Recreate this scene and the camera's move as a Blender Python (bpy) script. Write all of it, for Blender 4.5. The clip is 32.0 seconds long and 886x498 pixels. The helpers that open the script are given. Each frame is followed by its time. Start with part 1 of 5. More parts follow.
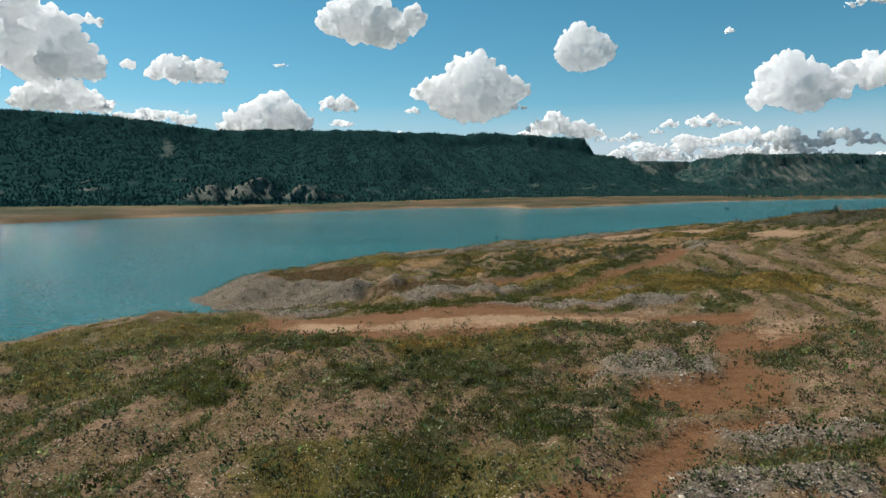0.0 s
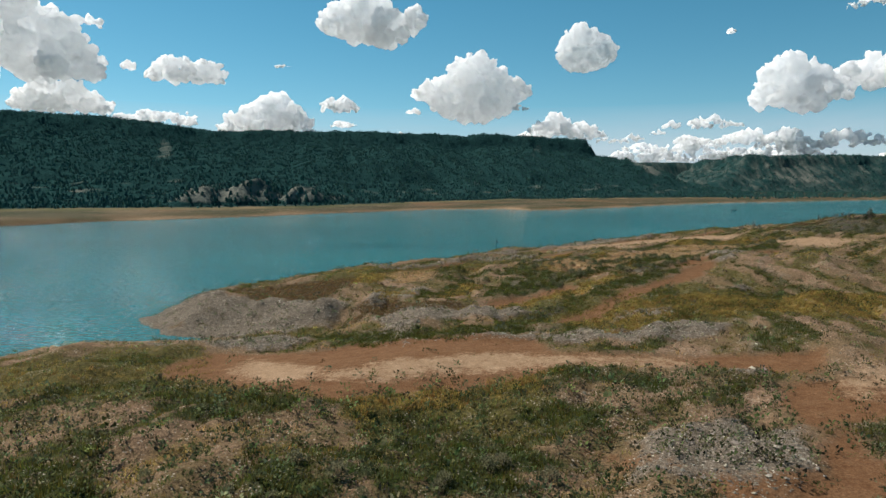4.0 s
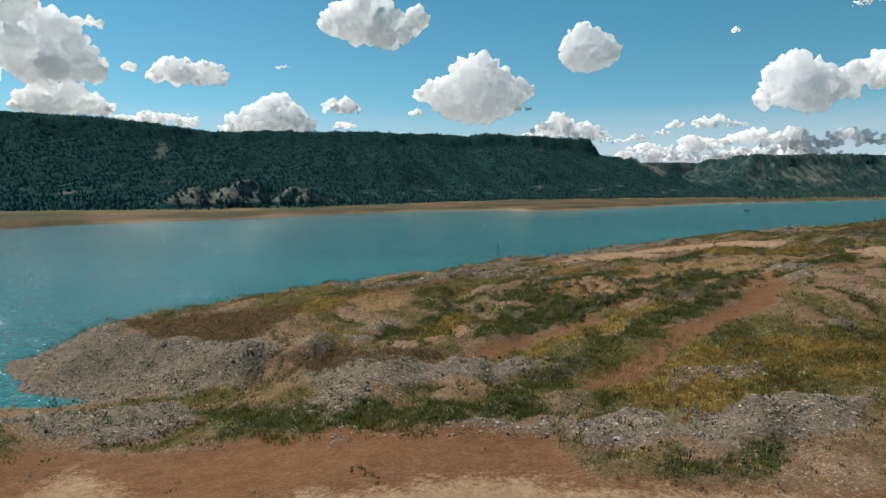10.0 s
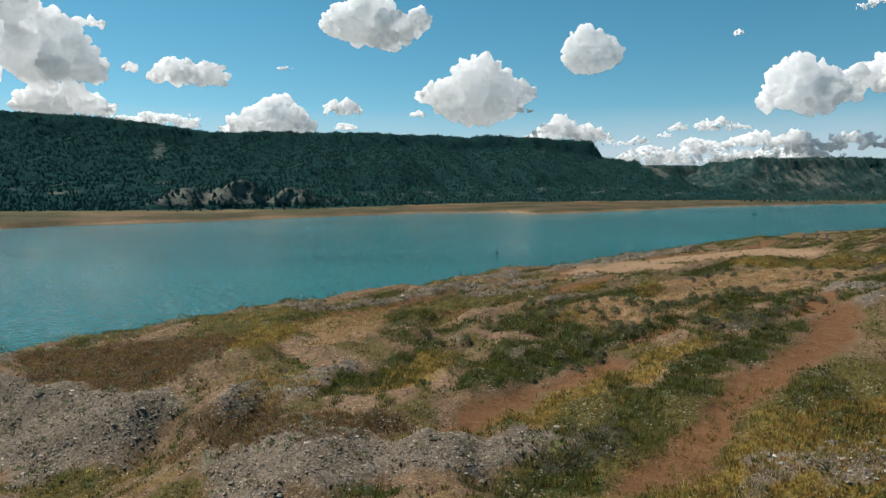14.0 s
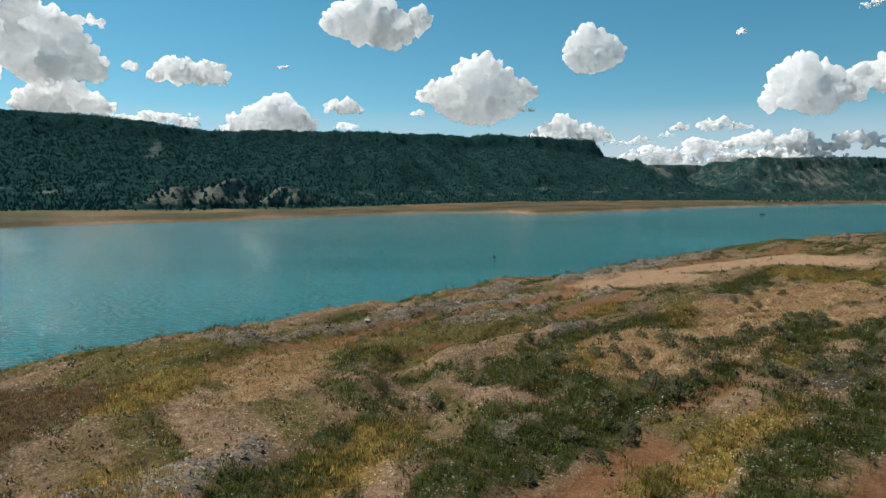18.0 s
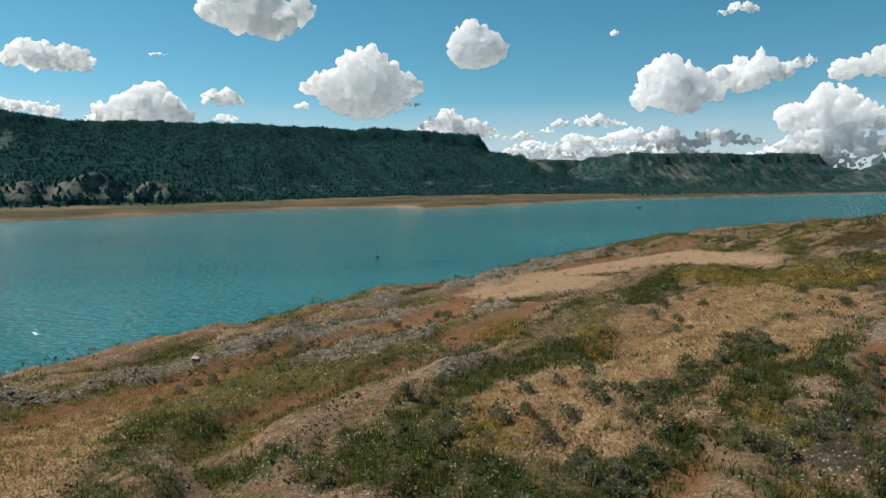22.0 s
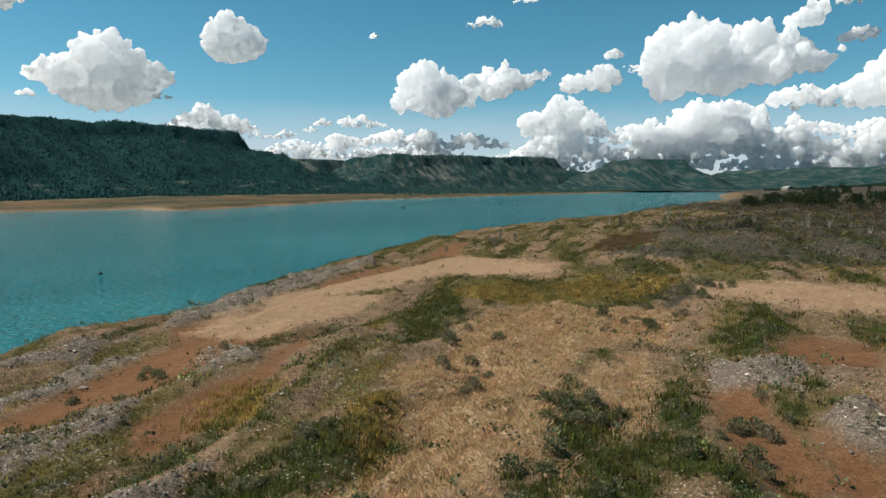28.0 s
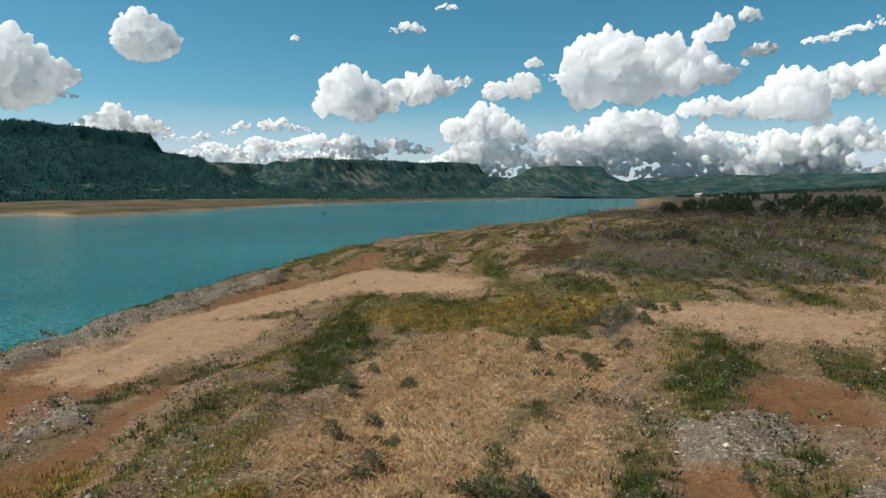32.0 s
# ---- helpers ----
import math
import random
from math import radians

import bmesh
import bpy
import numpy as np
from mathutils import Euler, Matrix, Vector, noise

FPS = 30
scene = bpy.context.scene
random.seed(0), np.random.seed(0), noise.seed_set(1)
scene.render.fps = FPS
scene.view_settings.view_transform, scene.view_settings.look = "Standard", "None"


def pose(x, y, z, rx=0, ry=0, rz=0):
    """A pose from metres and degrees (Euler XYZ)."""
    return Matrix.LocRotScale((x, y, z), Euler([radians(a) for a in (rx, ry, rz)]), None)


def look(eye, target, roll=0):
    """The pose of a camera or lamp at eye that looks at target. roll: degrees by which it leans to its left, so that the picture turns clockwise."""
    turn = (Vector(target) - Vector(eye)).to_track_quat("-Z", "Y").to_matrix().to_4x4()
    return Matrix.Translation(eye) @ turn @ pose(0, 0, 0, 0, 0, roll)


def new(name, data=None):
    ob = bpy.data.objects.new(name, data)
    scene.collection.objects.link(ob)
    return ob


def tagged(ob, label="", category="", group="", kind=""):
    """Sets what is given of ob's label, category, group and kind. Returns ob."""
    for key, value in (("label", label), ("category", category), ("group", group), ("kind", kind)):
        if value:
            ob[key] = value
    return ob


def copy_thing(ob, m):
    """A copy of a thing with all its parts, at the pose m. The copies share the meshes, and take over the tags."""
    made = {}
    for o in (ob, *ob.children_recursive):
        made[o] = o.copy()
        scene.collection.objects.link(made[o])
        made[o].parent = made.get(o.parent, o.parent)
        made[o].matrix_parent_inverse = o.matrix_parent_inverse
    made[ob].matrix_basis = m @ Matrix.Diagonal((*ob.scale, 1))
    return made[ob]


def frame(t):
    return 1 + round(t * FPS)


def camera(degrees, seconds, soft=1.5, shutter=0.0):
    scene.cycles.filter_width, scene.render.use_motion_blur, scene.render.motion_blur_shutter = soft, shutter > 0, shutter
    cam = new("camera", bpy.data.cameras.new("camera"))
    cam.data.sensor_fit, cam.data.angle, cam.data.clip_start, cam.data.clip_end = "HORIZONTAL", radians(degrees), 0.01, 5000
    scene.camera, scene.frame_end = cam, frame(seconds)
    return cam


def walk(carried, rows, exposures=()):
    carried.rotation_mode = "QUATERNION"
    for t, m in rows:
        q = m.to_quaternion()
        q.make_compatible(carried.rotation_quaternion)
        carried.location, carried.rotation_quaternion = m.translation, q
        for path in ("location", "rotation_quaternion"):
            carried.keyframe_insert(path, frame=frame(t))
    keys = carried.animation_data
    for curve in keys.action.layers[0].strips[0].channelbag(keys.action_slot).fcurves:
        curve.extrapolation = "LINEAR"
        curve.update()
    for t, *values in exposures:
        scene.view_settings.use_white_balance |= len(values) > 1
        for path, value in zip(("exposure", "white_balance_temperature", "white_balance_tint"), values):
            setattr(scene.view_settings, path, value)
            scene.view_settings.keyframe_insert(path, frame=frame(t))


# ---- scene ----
cam = camera(66.4, 32.0)

PATH = [
    (0, (0.00, 0.00, 16.60), (0.006, 19.925, 14.868), -0.09),
    (1, (0.22, 3.57, 16.64), (0.218, 23.494, 14.914), -0.09),
    (2, (0.48, 7.12, 16.60), (0.478, 27.043, 14.891), -0.03),
    (3, (1.05, 10.61, 16.79), (1.031, 30.538, 15.091), 0.01),
    (3.5, (1.27, 12.48, 16.86), (1.246, 32.405, 15.165), -0.04),
    (5.5, (2.06, 20.18, 16.67), (2.009, 40.109, 14.975), -0.19),
    (6, (2.32, 22.04, 16.67), (2.256, 41.964, 14.982), -0.28),
    (7, (2.66, 25.89, 16.60), (2.585, 45.822, 14.931), -0.39),
    (8, (3.06, 30.01, 16.50), (2.974, 49.937, 14.835), -0.40),
    (9, (3.48, 34.18, 16.42), (3.384, 54.116, 14.761), -0.39),
    (10, (3.97, 38.17, 16.41), (3.848, 58.096, 14.746), -0.26),
    (11, (4.36, 41.89, 16.33), (4.224, 61.824, 14.688), -0.17),
    (12, (4.72, 45.64, 16.27), (4.588, 65.570, 14.633), -0.03),
    (13, (5.22, 49.53, 16.23), (5.069, 69.464, 14.608), -0.09),
    (14, (5.72, 53.45, 16.16), (5.557, 73.381, 14.553), -0.04),
    (14.5, (6.02, 55.31, 16.13), (5.846, 75.247, 14.534), -0.00),
    (16.5, (7.02, 63.30, 16.16), (6.832, 83.232, 14.539), 0.01),
    (17, (7.31, 65.34, 16.10), (7.120, 85.275, 14.484), -0.04),
    (18, (7.86, 69.19, 15.98), (7.663, 89.125, 14.362), 0.02),
    (19, (8.38, 72.85, 15.99), (8.512, 92.781, 14.339), -0.02),
    (20, (8.90, 76.32, 15.98), (9.832, 96.227, 14.279), -0.02),
    (21, (9.46, 79.48, 15.92), (11.312, 99.315, 14.185), -0.07),
    (22, (10.00, 82.30, 16.01), (13.073, 101.980, 14.222), -0.13),
    (23, (10.52, 84.85, 16.08), (14.662, 104.332, 14.261), -0.13),
    (24, (11.31, 87.51, 16.04), (16.470, 106.745, 14.224), -0.14),
    (25, (12.15, 89.95, 16.08), (18.402, 108.864, 14.270), -0.12),
    (25.5, (12.63, 91.12, 16.11), (19.447, 109.834, 14.300), -0.11),
    (27.5, (14.66, 95.28, 16.30), (23.613, 113.074, 14.490), 0.04),
    (28, (15.37, 96.32, 16.33), (24.872, 113.824, 14.529), -0.00),
    (29, (16.81, 98.37, 16.34), (27.367, 115.267, 14.567), 0.01),
    (30, (18.24, 100.28, 16.37), (29.668, 116.605, 14.631), 0.08),
    (31, (19.66, 101.98, 16.45), (31.092, 118.302, 14.731), 0.24),
    (32, (20.82, 103.26, 16.59), (32.234, 119.606, 14.943), 0.26),
]
walk(cam, [(t, look(eye, target, roll)) for t, eye, target, roll in PATH], [(0, 0.5), (32, 0.5)])

# ---- world and light ----
SUN_AZIMUTH, SUN_HEIGHT = radians(-56), radians(50)  # azimuth from +y, clockwise seen from above
world = bpy.data.worlds.new("sky")
scene.world = world
world.use_nodes = True
wn, wl = world.node_tree.nodes, world.node_tree.links
sky = wn.new("ShaderNodeTexSky")
sky.sky_type, sky.sun_disc = "NISHITA", False
sky.sun_elevation, sky.sun_rotation = SUN_HEIGHT, SUN_AZIMUTH
sky.altitude, sky.air_density, sky.dust_density, sky.ozone_density = 2100, 1.0, 0.6, 2.0
hue = wn.new("ShaderNodeHueSaturation")
hue.inputs["Hue"].default_value, hue.inputs["Saturation"].default_value, hue.inputs["Value"].default_value = 0.468, 1.27, 0.75
wl.new(sky.outputs[0], hue.inputs["Color"])
wl.new(hue.outputs[0], wn["Background"].inputs["Color"])
wn["Background"].inputs["Strength"].default_value = 0.09

sun = new("sun", bpy.data.lights.new("sun", "SUN"))
sun.data.energy, sun.data.angle, sun.data.color = 5.0, radians(0.55), (1.0, 0.95, 0.86)
sun_way = Vector((math.sin(SUN_AZIMUTH) * math.cos(SUN_HEIGHT), math.cos(SUN_AZIMUTH) * math.cos(SUN_HEIGHT), math.sin(SUN_HEIGHT)))
sun.matrix_world = look(sun_way * 100, (0, 0, 0))


# ---- materials ----
class Nodes:
    """A small writer for node materials."""

    def __init__(self, name):
        self.mat = bpy.data.materials.new(name)
        self.mat.use_nodes = True
        self.tree = self.mat.node_tree
        self.bsdf = self.tree.nodes["Principled BSDF"]
        self.at = self.node("ShaderNodeTexCoord").outputs["Object"]

    def node(self, kind, **values):
        n = self.tree.nodes.new(kind)
        for key, value in values.items():
            n.inputs[key.replace("_", " ")].default_value = value
        return n

    def link(self, a, b):
        self.tree.links.new(a, b)

    def noise(self, scale, detail=4.0, rough=0.6, stretch=None, warp=0.0):
        n = self.node("ShaderNodeTexNoise", Scale=scale, Detail=detail, Roughness=rough, Distortion=warp)
        if stretch:
            m = self.node("ShaderNodeMapping")
            m.inputs["Scale"].default_value = stretch
            self.link(self.at, m.inputs["Vector"])
            self.link(m.outputs[0], n.inputs["Vector"])
        else:
            self.link(self.at, n.inputs["Vector"])
        return n.outputs["Fac"]

    def ramp(self, fac, stops):
        n = self.node("ShaderNodeValToRGB")
        while len(n.color_ramp.elements) < len(stops):
            n.color_ramp.elements.new(0.5)
        for e, (p, c) in zip(n.color_ramp.elements, stops):
            e.position, e.color = p, (*c, 1) if len(c) == 3 else c
        self.link(fac, n.inputs[0])
        return n.outputs[0]

    def range(self, fac, a, b, c=0.0, d=1.0):
        n = self.node("ShaderNodeMapRange")
        for i, v in enumerate((a, b, c, d)):
            n.inputs[i + 1].default_value = v
        self.link(fac, n.inputs[0])
        return n.outputs[0]

    def mix(self, fac, a, b, blend="MIX"):
        n = self.tree.nodes.new("ShaderNodeMix")
        n.data_type, n.blend_type = "RGBA", blend
        for v, i in ((fac, 0), (a, 6), (b, 7)):
            if isinstance(v, (int, float)):
                n.inputs[i].default_value = v
            elif isinstance(v, tuple):
                n.inputs[i].default_value = (*v, 1)
            else:
                self.link(v, n.inputs[i])
        return n.outputs[2]

    def math(self, op, a, b=0.0):
        n = self.tree.nodes.new("ShaderNodeMath")
        n.operation = op
        for i, v in enumerate((a, b)):
            if isinstance(v, (int, float)):
                n.inputs[i].default_value = v
            else:
                self.link(v, n.inputs[i])
        return n.outputs[0]

    def attribute(self, name):
        n = self.tree.nodes.new("ShaderNodeAttribute")
        n.attribute_name = name
        return n

    def split(self, color):
        n = self.node("ShaderNodeSeparateColor")
        self.link(color, n.inputs[0])
        return n.outputs

    def bump(self, fac, strength, distance):
        n = self.node("ShaderNodeBump", Strength=strength, Distance=distance)
        self.link(fac, n.inputs["Height"])
        self.link(n.outputs[0], self.bsdf.inputs["Normal"])
        return n

    def done(self, color, rough=0.9, spec=0.2):
        if isinstance(color, tuple):
            self.bsdf.inputs["Base Color"].default_value = (*color, 1)
        else:
            self.link(color, self.bsdf.inputs["Base Color"])
        self.bsdf.inputs["Roughness"].default_value = rough
        self.bsdf.inputs["Specular IOR Level"].default_value = spec
        return self.mat


def ground_material():
    n = Nodes("dry_lakeside_soil")
    fine, mid, broad = n.noise(5.0, 6, 0.72), n.noise(0.9, 6, 0.7), n.noise(0.16, 4, 0.6)
    grit = n.noise(28.0, 3, 0.7)
    color = n.ramp(n.mix(0.5, mid, fine), [(0.3, (0.115, 0.072, 0.043)), (0.45, (0.206, 0.130, 0.081)), (0.58, (0.297, 0.195, 0.125)), (0.72, (0.484, 0.353, 0.242))])
    color = n.mix(n.range(broad, 0.40, 0.62, 0.0, 0.75), color, n.ramp(fine, [(0.3, (0.076, 0.056, 0.025)), (0.55, (0.146, 0.102, 0.049)), (0.75, (0.292, 0.215, 0.123))]))
    one, two, three = n.attribute("cover_a"), n.attribute("cover_b"), n.attribute("cover_c")
    a, b, c = n.split(one.outputs["Color"]), n.split(two.outputs["Color"]), n.split(three.outputs["Color"])
    edge = n.range(n.math("ADD", n.math("MULTIPLY", fine, 0.5), n.math("MULTIPLY", mid, 0.5)), 0.38, 0.62, -0.5, 0.5)

    def lay(color, mask, top):
        fac = n.math("ADD", mask, n.math("MULTIPLY", edge, n.math("MULTIPLY", n.math("MULTIPLY", mask, n.math("SUBTRACT", 1.0, mask)), 4.0)))
        return n.mix(n.range(fac, 0.2, 0.8), color, top)

    both = n.mix(0.5, fine, mid)
    color = lay(color, two.outputs["Alpha"], n.ramp(fine, [(0.3, (0.056, 0.038, 0.021)), (0.55, (0.108, 0.074, 0.042)), (0.78, (0.176, 0.128, 0.080))]))
    color = lay(color, c[0], n.ramp(fine, [(0.3, (0.055, 0.048, 0.015)), (0.55, (0.111, 0.093, 0.031)), (0.78, (0.196, 0.157, 0.076))]))
    color = lay(color, b[1], n.ramp(fine, [(0.3, (0.195, 0.120, 0.063)), (0.5, (0.331, 0.220, 0.121)), (0.72, (0.492, 0.360, 0.228))]))
    color = lay(color, b[0], n.ramp(fine, [(0.3, (0.12, 0.082, 0.020)), (0.55, (0.22, 0.150, 0.038)), (0.75, (0.32, 0.235, 0.09))]))
    color = lay(color, a[1], n.ramp(fine, [(0.3, (0.020, 0.030, 0.010)), (0.55, (0.045, 0.056, 0.017)), (0.78, (0.10, 0.095, 0.04))]))
    color = lay(color, b[2], n.ramp(fine, [(0.3, (0.038, 0.036, 0.025)), (0.55, (0.075, 0.064, 0.046)), (0.75, (0.123, 0.096, 0.077))]))
    color = lay(color, a[2], n.ramp(n.mix(0.35, grit, mid), [(0.32, (0.079, 0.060, 0.043)), (0.5, (0.181, 0.143, 0.107)), (0.68, (0.348, 0.287, 0.224))]))
    color = lay(color, a[0], n.ramp(both, [(0.3, (0.117, 0.055, 0.025)), (0.5, (0.170, 0.086, 0.042)), (0.7, (0.241, 0.142, 0.080))]))
    color = lay(color, one.outputs["Alpha"], n.ramp(both, [(0.3, (0.216, 0.128, 0.074)), (0.5, (0.321, 0.208, 0.126)), (0.7, (0.433, 0.302, 0.198))]))
    speck = n.range(n.noise(11.0, 3, 0.6), 0.34, 0.66, 0.40, 1.12)
    clod = n.range(n.noise(3.2, 4, 0.7), 0.34, 0.66, 0.62, 1.12)
    cell = n.node("ShaderNodeTexVoronoi", Scale=4.5)
    n.link(n.at, cell.inputs["Vector"])
    flint = n.math("MULTIPLY", n.range(cell.outputs["Distance"], 0.30, 0.16), n.range(n.noise(0.35, 4, 0.6), 0.42, 0.58))  # pale pebbles, strewn in patches
    strewn = n.math("SUBTRACT", 0.75, n.math("MULTIPLY", n.math("MAXIMUM", a[0], one.outputs["Alpha"]), 0.7))
    color = n.mix(n.math("MULTIPLY", flint, strewn), color, (0.52, 0.45, 0.37))
    worn = n.math("MULTIPLY", n.math("MAXIMUM", a[0], n.math("MULTIPLY", one.outputs["Alpha"], 0.6)), 0.42)  # driven soil is smooth
    color = n.mix(1.0, color, n.mix(worn, n.math("MULTIPLY", speck, clod), (0.86, 0.86, 0.86)), "MULTIPLY")
    n.bump(n.math("ADD", n.math("MULTIPLY", fine, 0.6), n.math("ADD", mid, n.math("MULTIPLY", grit, 0.25))), 0.8, 0.16)
    return n.done(color, 0.95, 0.04)


def water_material():
    n = Nodes("lake_water")
    ripple = n.math("ADD", n.noise(0.85, 1, 0.5, (1.0, 1.4, 1.0), 0.3), n.math("ADD", n.math("MULTIPLY", n.noise(0.3, 2, 0.5), 0.5), n.math("MULTIPLY", n.noise(2.6, 1, 0.5), 0.12)))
    n.bump(ripple, 1.0, 0.85)
    calm = n.noise(0.006, 4, 0.55, (0.55, 1.6, 1.0))
    color = n.ramp(calm, [(0.35, (0.012, 0.110, 0.128)), (0.65, (0.028, 0.168, 0.182))])
    mat = n.done(color, 0.06, 0.5)
    n.bsdf.inputs["IOR"].default_value = 1.33
    return mat


def plant_material(name, rough=0.8, through_light=0.45):
    """Leaves and stems whose own tint is kept with each plant."""
    n = Nodes(name)
    tint = n.attribute("tint").outputs["Color"]
    color = n.mix(n.range(n.noise(3.0, 3, 0.6), 0.3, 0.7, 0.0, 0.5), n.mix(1.0, tint, (0.66, 0.66, 0.65), "MULTIPLY"), (0.9, 0.85, 0.75), "MULTIPLY")
    n.done(color, rough, 0.04)
    leaf = n.tree.nodes.new("ShaderNodeBsdfTranslucent")
    n.link(color, leaf.inputs[0])
    both = n.node("ShaderNodeMixShader", Fac=through_light)
    n.link(n.bsdf.outputs[0], both.inputs[1])
    n.link(leaf.outputs[0], both.inputs[2])
    n.link(both.outputs[0], n.tree.nodes["Material Output"].inputs[0])
    return n.mat


def mesa_material():
    n = Nodes("wooded_sandstone")
    big, fine = n.noise(0.012, 5, 0.65), n.noise(0.09, 5, 0.7)
    streak = n.noise(0.05, 4, 0.6, (1.0, 0.25, 0.22))
    # woodland colour pushed to blue-green: distance haze is painted into it
    hazy_wood = n.ramp(fine, [(0.3, (0.008, 0.026, 0.026)), (0.6, (0.014, 0.039, 0.038)), (0.8, (0.028, 0.058, 0.053))])
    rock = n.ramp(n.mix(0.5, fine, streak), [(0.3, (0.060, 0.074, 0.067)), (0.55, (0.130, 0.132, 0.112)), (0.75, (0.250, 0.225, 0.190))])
    bare = n.split(n.attribute("bare").outputs["Color"])
    color = n.mix(n.range(n.math("ADD", bare[0], n.math("MULTIPLY", n.math("SUBTRACT", streak, 0.5), 0.9)), 0.30, 0.85), hazy_wood, rock)
    sand = n.ramp(big, [(0.35, (0.06, 0.066, 0.038)), (0.5, (0.11, 0.095, 0.055)), (0.68, (0.19, 0.135, 0.085))])
    color = n.mix(n.range(bare[1], 0.3, 0.7), color, sand)
    n.bump(n.math("ADD", fine, streak), 0.6, 5.0)
    return n.done(color, 1.0, 0.0)


def simple(name, dark, light, scale=3.0, rough=0.85, bump=0.02, spec=0.2):
    n = Nodes(name)
    grain = n.noise(scale, 5, 0.65)
    own = n.node("ShaderNodeObjectInfo").outputs["Random"]
    color = n.ramp(n.mix(0.3, grain, own), [(0.3, dark), (0.7, light)])
    n.bump(grain, 0.5, bump)
    return n.done(color, rough, spec)


def cloud_material():
    """Cloud droplets: light enters, scatters far inside and leaves softly."""
    n = Nodes("cumulus")
    fluff = n.math("ADD", n.noise(0.012, 6, 0.65), n.math("MULTIPLY", n.noise(0.05, 5, 0.65), 0.5))
    n.bump(fluff, 0.6, 40.0)
    n.done((0.99, 0.99, 0.995), 1.0, 0.0)
    n.bsdf.inputs["Subsurface Weight"].default_value = 1.0
    n.bsdf.inputs["Subsurface Radius"].default_value = (1.0, 1.0, 1.0)
    n.bsdf.inputs["Subsurface Scale"].default_value = 160.0
    n.bsdf.inputs["Subsurface Anisotropy"].default_value = 0.0
    through_light, half = n.node("ShaderNodeBsdfTranslucent", Color=(0.985, 0.99, 1.0, 1)), n.node("ShaderNodeMixShader", Fac=0.6)
    n.link(n.bsdf.outputs[0], half.inputs[1])
    n.link(through_light.outputs[0], half.inputs[2])
    n.link(half.outputs[0], n.tree.nodes["Material Output"].inputs["Surface"])
    return n.mat


GROUND, WATER, MESA, CLOUD = ground_material(), water_material(), mesa_material(), cloud_material()
GRASS, SHRUB, TREE = plant_material("grass_blades"), plant_material("shrub_leaves"), plant_material("tree_needles", 0.85, 0.4)
PEBBLE = plant_material("loose_stone", 0.9, 0.0)
PALE_WOOD = simple("bleached_wood", (0.16, 0.14, 0.115), (0.34, 0.30, 0.25), 9.0)
BARK = simple("weathered_wood", (0.07, 0.055, 0.04), (0.22, 0.18, 0.14), 9.0)
ROOF = simple("pale_sheet_roof", (0.15, 0.15, 0.15), (0.25, 0.25, 0.24), 1.0, 0.6)
WALLS = simple("house_wall", (0.30, 0.24, 0.18), (0.5, 0.42, 0.33), 1.0)
GLASS = simple("window_glass", (0.02, 0.025, 0.03), (0.05, 0.06, 0.07), 1.0, 0.1, 0.0, 0.5)
DARK = simple("dark_paint", (0.012, 0.012, 0.014), (0.04, 0.04, 0.045), 4.0, 0.5)


# ---- mesh helpers ----
def mesh_of(name, verts, faces, material, smooth_faces=False, tint=None):
    """A mesh from arrays; all faces have the same number of corners. tint: a colour for each vertex."""
    verts, faces = np.asarray(verts, np.float32), np.asarray(faces, np.int32)
    me = bpy.data.meshes.new(name)
    me.vertices.add(len(verts))
    me.vertices.foreach_set("co", verts.ravel())
    k = faces.shape[1]
    me.loops.add(faces.size)
    me.loops.foreach_set("vertex_index", faces.ravel())
    me.polygons.add(len(faces))
    me.polygons.foreach_set("loop_start", np.arange(0, faces.size, k, dtype=np.int32))
    me.polygons.foreach_set("use_smooth", np.full(len(faces), smooth_faces))
    me.update(calc_edges=True)
    for key, values in (tint or {}).items():
        layer = me.attributes.new(key, "FLOAT_COLOR", "POINT")
        layer.data.foreach_set("color", np.asarray(values, np.float32).ravel())
    me.materials.append(material)
    return me


def part(name, me, parent, label=""):
    ob = new(name, me)
    ob.parent = parent
    return tagged(ob, label) if label else ob


def grid_faces(nx, ny):
    i = (np.arange(ny - 1)[:, None] * nx + np.arange(nx - 1)).ravel()
    return np.stack([i, i + 1, i + nx + 1, i + nx], 1)


def ball(level):
    """A unit icosphere as arrays."""
    bm = bmesh.new()
    bmesh.ops.create_icosphere(bm, subdivisions=level, radius=1.0)
    v = np.array([p.co[:] for p in bm.verts])
    f = np.array([[p.index for p in q.verts] for q in bm.faces])
    bm.free()
    return v, f


def many(v, f, places, scales, turns, offset=0):
    """The same small mesh at many places, as one pair of arrays. scales: one row of three each."""
    c, s = np.cos(turns)[:, None], np.sin(turns)[:, None]
    w = v[None] * scales[:, None, :]
    x, y = w[..., 0] * c - w[..., 1] * s, w[..., 0] * s + w[..., 1] * c
    out = np.stack([x, y, w[..., 2]], -1) + places[:, None, :]
    faces = f[None] + (np.arange(len(places)) * len(v))[:, None, None]
    return out.reshape(-1, 3), faces.reshape(-1, f.shape[1]) + offset


def lines(marks, reach, grow=1.09):
    """Grid lines through stretches of even steps, ((from, to, step), ...), then wider and wider out to reach."""
    out = []
    for a, b, step in marks:
        out += list(np.arange(a, b - step / 2, step))
    a, s = marks[-1][1], marks[-1][2]
    while a < reach[1]:
        out.append(a)
        s *= grow
        a += s
    out.append(a)
    b, s, down = marks[0][0], marks[0][2], []
    while b > reach[0]:
        s *= grow
        b -= s
        down.append(b)
    return np.array(down[::-1] + out)


rng = np.random.RandomState(11)

